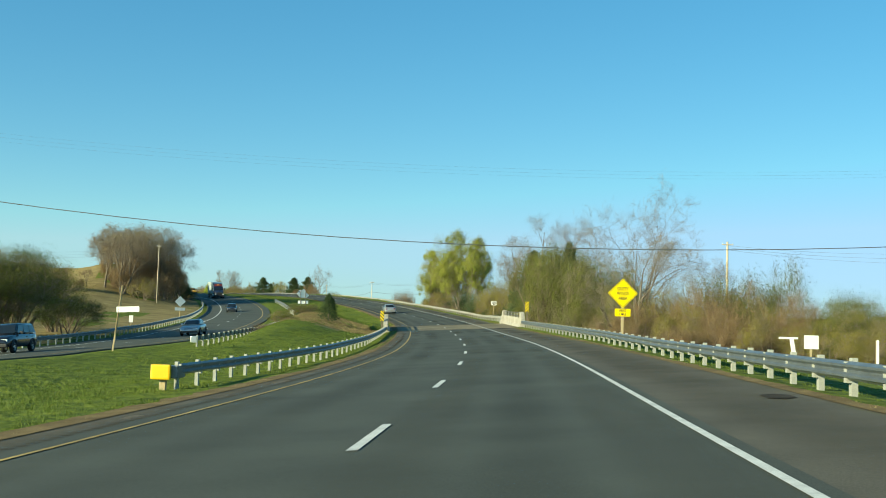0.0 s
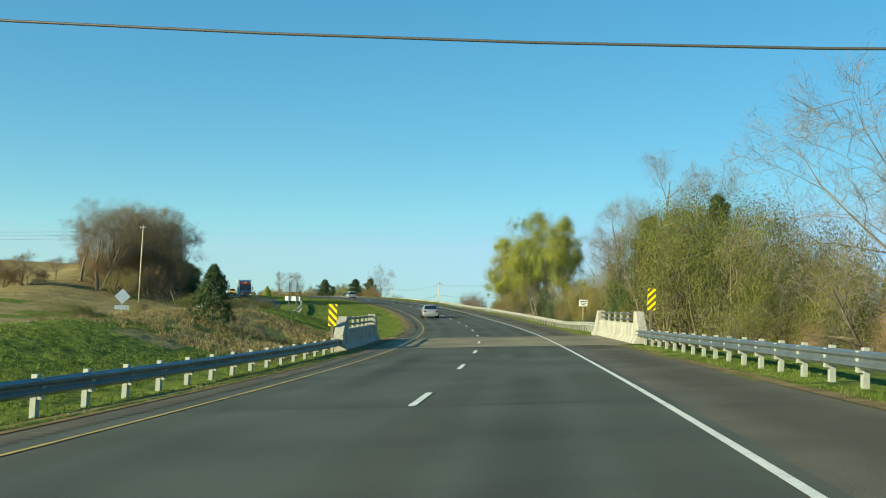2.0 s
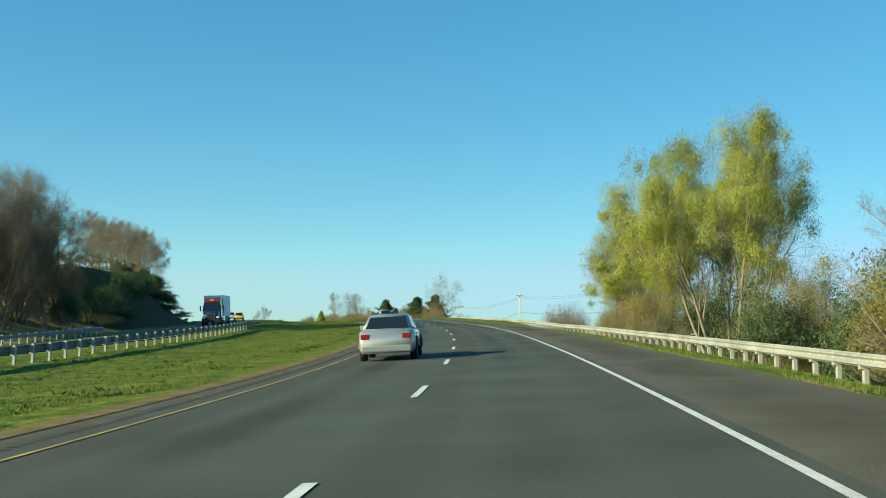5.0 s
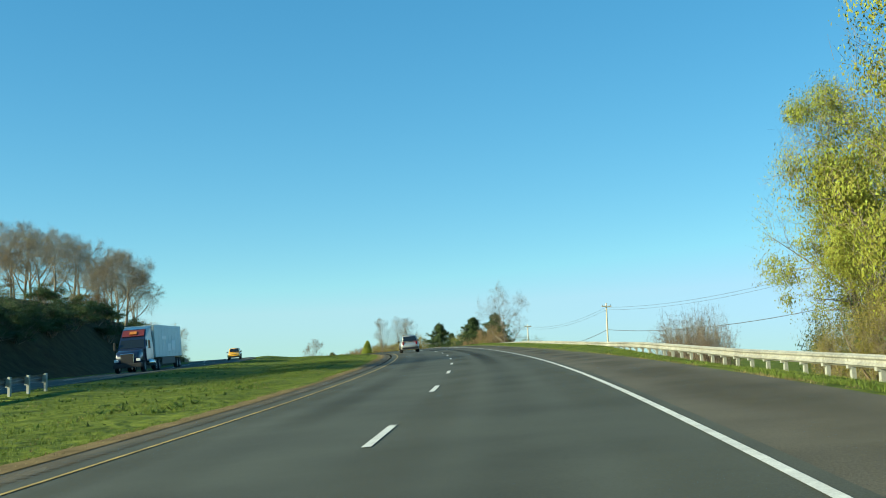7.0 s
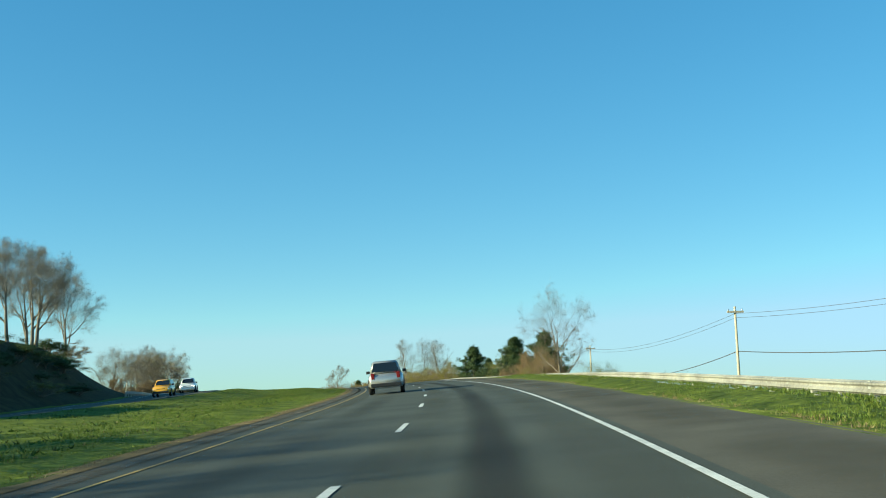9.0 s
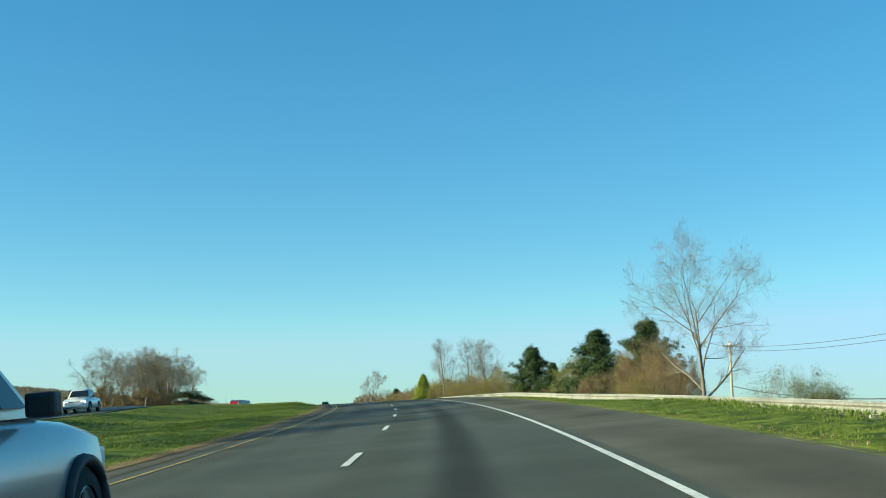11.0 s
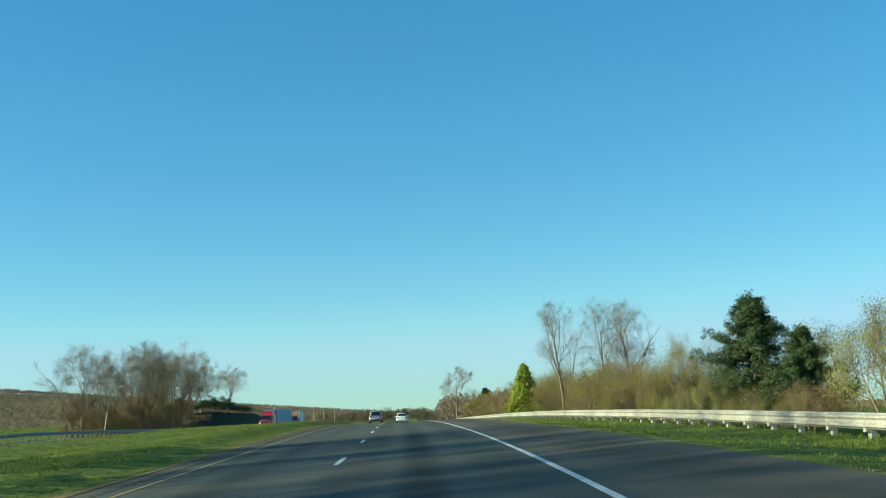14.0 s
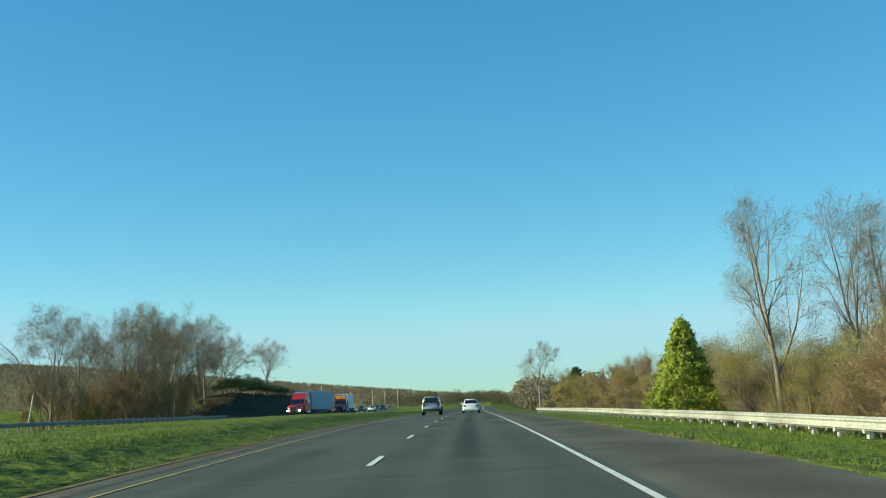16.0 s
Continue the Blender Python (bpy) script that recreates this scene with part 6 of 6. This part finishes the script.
def lorry(label, cab_col, box_col, at, length=16.0, flash=None, lit=False):
    """Tractor with sleeper cab and a box trailer. Front of the tractor towards +y; the origin lies under the bumper."""
    hold = thing("semi_truck", label, "truck", at=at)
    W = 2.5
    sec = [(-2.1, 2.0, 0.86), (-1.2, 1.95, 0.84), (-0.25, 1.75, 0.80), (-0.05, 1.55, 0.74)]
    v, f = loft(body_rings(sec, W, 0.75))
    solid("bonnet", v, f, cab_col, hold, smooth=True)
    v, f = loft([[(-1.2, -4.9, 0.9), (1.2, -4.9, 0.9), (1.2, -2.0, 0.9), (-1.2, -2.0, 0.9)], [(-1.2, -4.9, 2.2), (1.2, -4.9, 2.2), (1.2, -2.0, 2.0), (-1.2, -2.0, 2.0)], [(-1.15, -4.9, 2.9), (1.15, -4.9, 2.9), (1.08, -2.45, 2.85), (-1.08, -2.45, 2.85)],
                 [(-1.12, -4.9, 3.95), (1.12, -4.9, 3.95), (1.0, -3.3, 3.7), (-1.0, -3.3, 3.7)]])
    solid("cab", v, f, cab_col, hold)
    quad_panel("windscreen", [(1.05, -2.03, 2.08), (-1.05, -2.03, 2.08), (-0.98, -2.40, 2.78), (0.98, -2.40, 2.78)], GLASS, hold, 0.02)
    if flash:
        quad_panel("fairing_panel", [(0.95, -2.66, 3.02), (-0.95, -2.66, 3.02), (-0.92, -3.17, 3.56), (0.92, -3.17, 3.56)], flash, hold, 0.12, "dark red roof fairing")
        bar = quad_panel("logo_bar", [(0.30, -2.74, 3.16), (-0.30, -2.74, 3.16), (-0.30, -2.98, 3.40), (0.30, -2.98, 3.40)], LOGO, hold, 0.17, "dull orange logo shape")
    for side in (-1, 1):
        quad_panel("side_window", [(side * 1.2, -3.4, 2.15), (side * 1.2, -2.35, 2.15), (side * 1.17, -2.55, 2.72), (side * 1.17, -3.4, 2.75)][::side], GLASS, hold, 0.02)
        part("mirror", box_bm(-0.09, 0.09, -0.06, 0.06, -0.35, 0.35, 0.03), TRIM, hold).matrix_basis = pose(side * 1.48, -2.0, 2.3)
        part("head_lamp", box_bm(-0.18, 0.18, -0.05, 0.05, -0.11, 0.11, 0.03), LIT if lit else LAMP, hold).matrix_basis = pose(side * 0.92, -0.04, 1.05)
        v, f = tube([(side * 1.0, -4.95, 0.9), (side * 1.0, -4.95, 3.6)], [0.08, 0.08], 8)
        solid("exhaust_stack", v, f, CHROME, hold, smooth=True)
        v, f = tube([(side * 1.16, -4.4, 0.75), (side * 1.16, -3.0, 0.75)], [0.3, 0.3], 12)
        solid("fuel_tank", v, f, CHROME, hold, smooth=True)
        for y in (-1.1, -5.6, -6.9, -length + 0.2, -length - 1.1):
            wheel(hold, side * 1.08, y, 0.5, 0.32)
    part("grille", box_bm(-0.55, 0.55, -0.05, 0.04, -0.45, 0.42, 0.04), CHROME, hold).matrix_basis = pose(0, -0.03, 1.2)
    part("grille_mesh", box_bm(-0.50, 0.50, 0.0, 0.05, -0.42, 0.39, 0.02), TRIM, hold).matrix_basis = pose(0, -0.03, 1.2)
    part("bumper", box_bm(-1.2, 1.2, -0.2, 0.08, -0.18, 0.2, 0.06), TRIM, hold).matrix_basis = pose(0, -0.02, 0.6)
    part("chassis", box_bm(-0.45, 0.45, -length - 1.5, -0.6, 0.6, 0.85, 0.02), TRIM, hold)
    tr = part("trailer_box", box_bm(-1.3, 1.3, -length - 2.0, -5.2, 1.15, 4.05, 0.03), box_col, hold)
    for side in (-1, 1):
        for k in range(9):
            y = -length - 1.8 + k * (length - 3.6) / 8
            part("side_rib", box_bm(side * 1.30 - 0.008, side * 1.30 + 0.012, y - 0.02, y + 0.02, 1.2, 4.0), box_col, tr)
        part("side_skirt", box_bm(side * 1.26 - 0.02, side * 1.26 + 0.02, -length + 1.4, -8.0, 0.5, 1.14), TRIM, hold)
    return hold


TRAILER = material("pale_trailer_side", (0.48, 0.56, 0.56), 0.4, var=0.12, scale=0.5)
TRAILER_W = material("white_trailer_side", (0.7, 0.71, 0.7), 0.4, var=0.08, scale=0.8)
TRAILER_B = material("blue_grey_trailer_side", (0.20, 0.34, 0.42), 0.4, var=0.12, scale=0.5)
NAVY = paint("navy_paint", (0.012, 0.02, 0.05), 0.3, 0.2)
RED = paint("red_paint", (0.55, 0.02, 0.02), 0.3, 0.1)
MAROON = paint("maroon_paint", (0.13, 0.02, 0.015), 0.4, 0.0)
semi = lorry("dark blue semi truck with a pale box trailer", NAVY, TRAILER, on_road(287.0, -27.9, True, True), 15.5, MAROON)
for side in (-1, 1):
    for k, (y, z, w, h) in enumerate(((-13.5, 2.2, 1.5, 0.9), (-11.5, 2.0, 1.4, 0.7), (-9.2, 2.9, 1.8, 0.35))):
        part("graphic_shape", box_bm(side * 1.318 - 0.004, side * 1.318 + 0.004, y - w / 2, y + w / 2, z - h / 2, z + h / 2), SIGN_WHITE, semi)
lorry("red semi truck with a blue-grey box trailer", RED, TRAILER_B, on_road(600.0, -27.5, True, True) @ pose(0, 0, 0, 0, 0, -9), 15.5, lit=True)
lorry("brown semi truck with a white box trailer", MAROON, TRAILER_W, on_road(652.0, -27.0, True, True), 13.0, AMBER)


# ---- grass on the verges ----
def grass_band(name, label, s0, s1, o0, o1, count, h, mat, seed, clump=0.8, wide=0.07, blades=5, lean=0.35):
    """Tufts of a few tapering blades that fan out from one foot, gathered in uneven patches."""
    g = np.random.default_rng(seed)
    s = g.uniform(s0, s1, count)
    o = o0 + (o1 - o0) * g.random(count) ** 1.3
    keep = np.array([noise.noise((a * 0.35, b * 0.5, seed)) + 0.5 * noise.noise((a * 1.3, b * 1.6, seed)) > -0.35 * clump for a, b in zip(s, o)])
    s, o = s[keep], o[keep]
    size = np.repeat(g.uniform(0.55, 1.45, len(s)), blades)
    s, o = np.repeat(s, blades), np.repeat(o, blades)
    x, y, z, hd, b = line(s)
    zz = z + land(s, o)
    n = len(s)
    c = np.stack([x + np.cos(hd) * o, y + np.sin(hd) * o, zz - 0.03], 1) + g.normal(0, 0.025, (n, 3)) * (1, 1, 0)
    a = g.random(n) * 6.283
    side = np.stack([np.cos(a), np.sin(a), np.zeros(n)], 1)
    hh = (h * size * g.uniform(0.6, 1.3, n))[:, None]
    w = hh * wide + 0.004
    tip = c + np.stack([g.normal(0, lean, n), g.normal(0, lean, n), np.ones(n)], 1) * hh
    v = np.empty((n, 3, 3))
    v[:, 0], v[:, 1], v[:, 2] = c - side * w, c + side * w, tip
    return tagged(new(name, tris_mesh(name, v.reshape(-1, 3), mat)), label, "grass", kind="stuff")


grass_band("grass", "green grass tufts on the median", 0, 480, -7.0, -14.0, 110000, 0.065, BLADE, 1)
grass_band("grass", "green grass tufts on the outer verge", 122, 480, 4.85, 9.5, 70000, 0.065, BLADE, 2)
grass_band("grass", "long grass below the outer rail", 325, 388, 6.9, 8.2, 6000, 0.13, BLADE, 12, 1.2)
grass_band("grass", "green grass tufts along the rail before the bridge", 0, 102, 4.85, 9.0, 26000, 0.06, BLADE, 3)
grass_band("grass", "dry tufts at the inner pavement edge", 0, 480, -6.6, -7.4, 16000, 0.05, DRY, 4)
grass_band("grass", "dry tufts at the outer pavement edge", 0, 480, 4.45, 5.1, 10000, 0.05, DRY, 5)
grass_band("grass", "tall dry grass on the median mound", 92, 117, -8.4, -18.5, 13000, 0.13, DRY, 6, 0.4)
grass_band("grass", "tall green grass on the median mound", 20, 135, -9.0, -21.0, 40000, 0.075, BLADE, 7)
grass_band("grass", "tussocks of coarse grass on the median", 120, 480, -9.0, -20.0, 40000, 0.09, BLADE, 8, 0.3)
grass_band("grass", "clumps of dark broad-leaved weeds on the median", 122, 330, -8.6, -19.5, 9000, 0.09, WEED, 9, -0.5, 0.3, 5, 0.8)
grass_band("grass", "withered brown tufts among the median grass", 125, 480, -8.0, -17.0, 9000, 0.06, DRY, 10, -0.2)
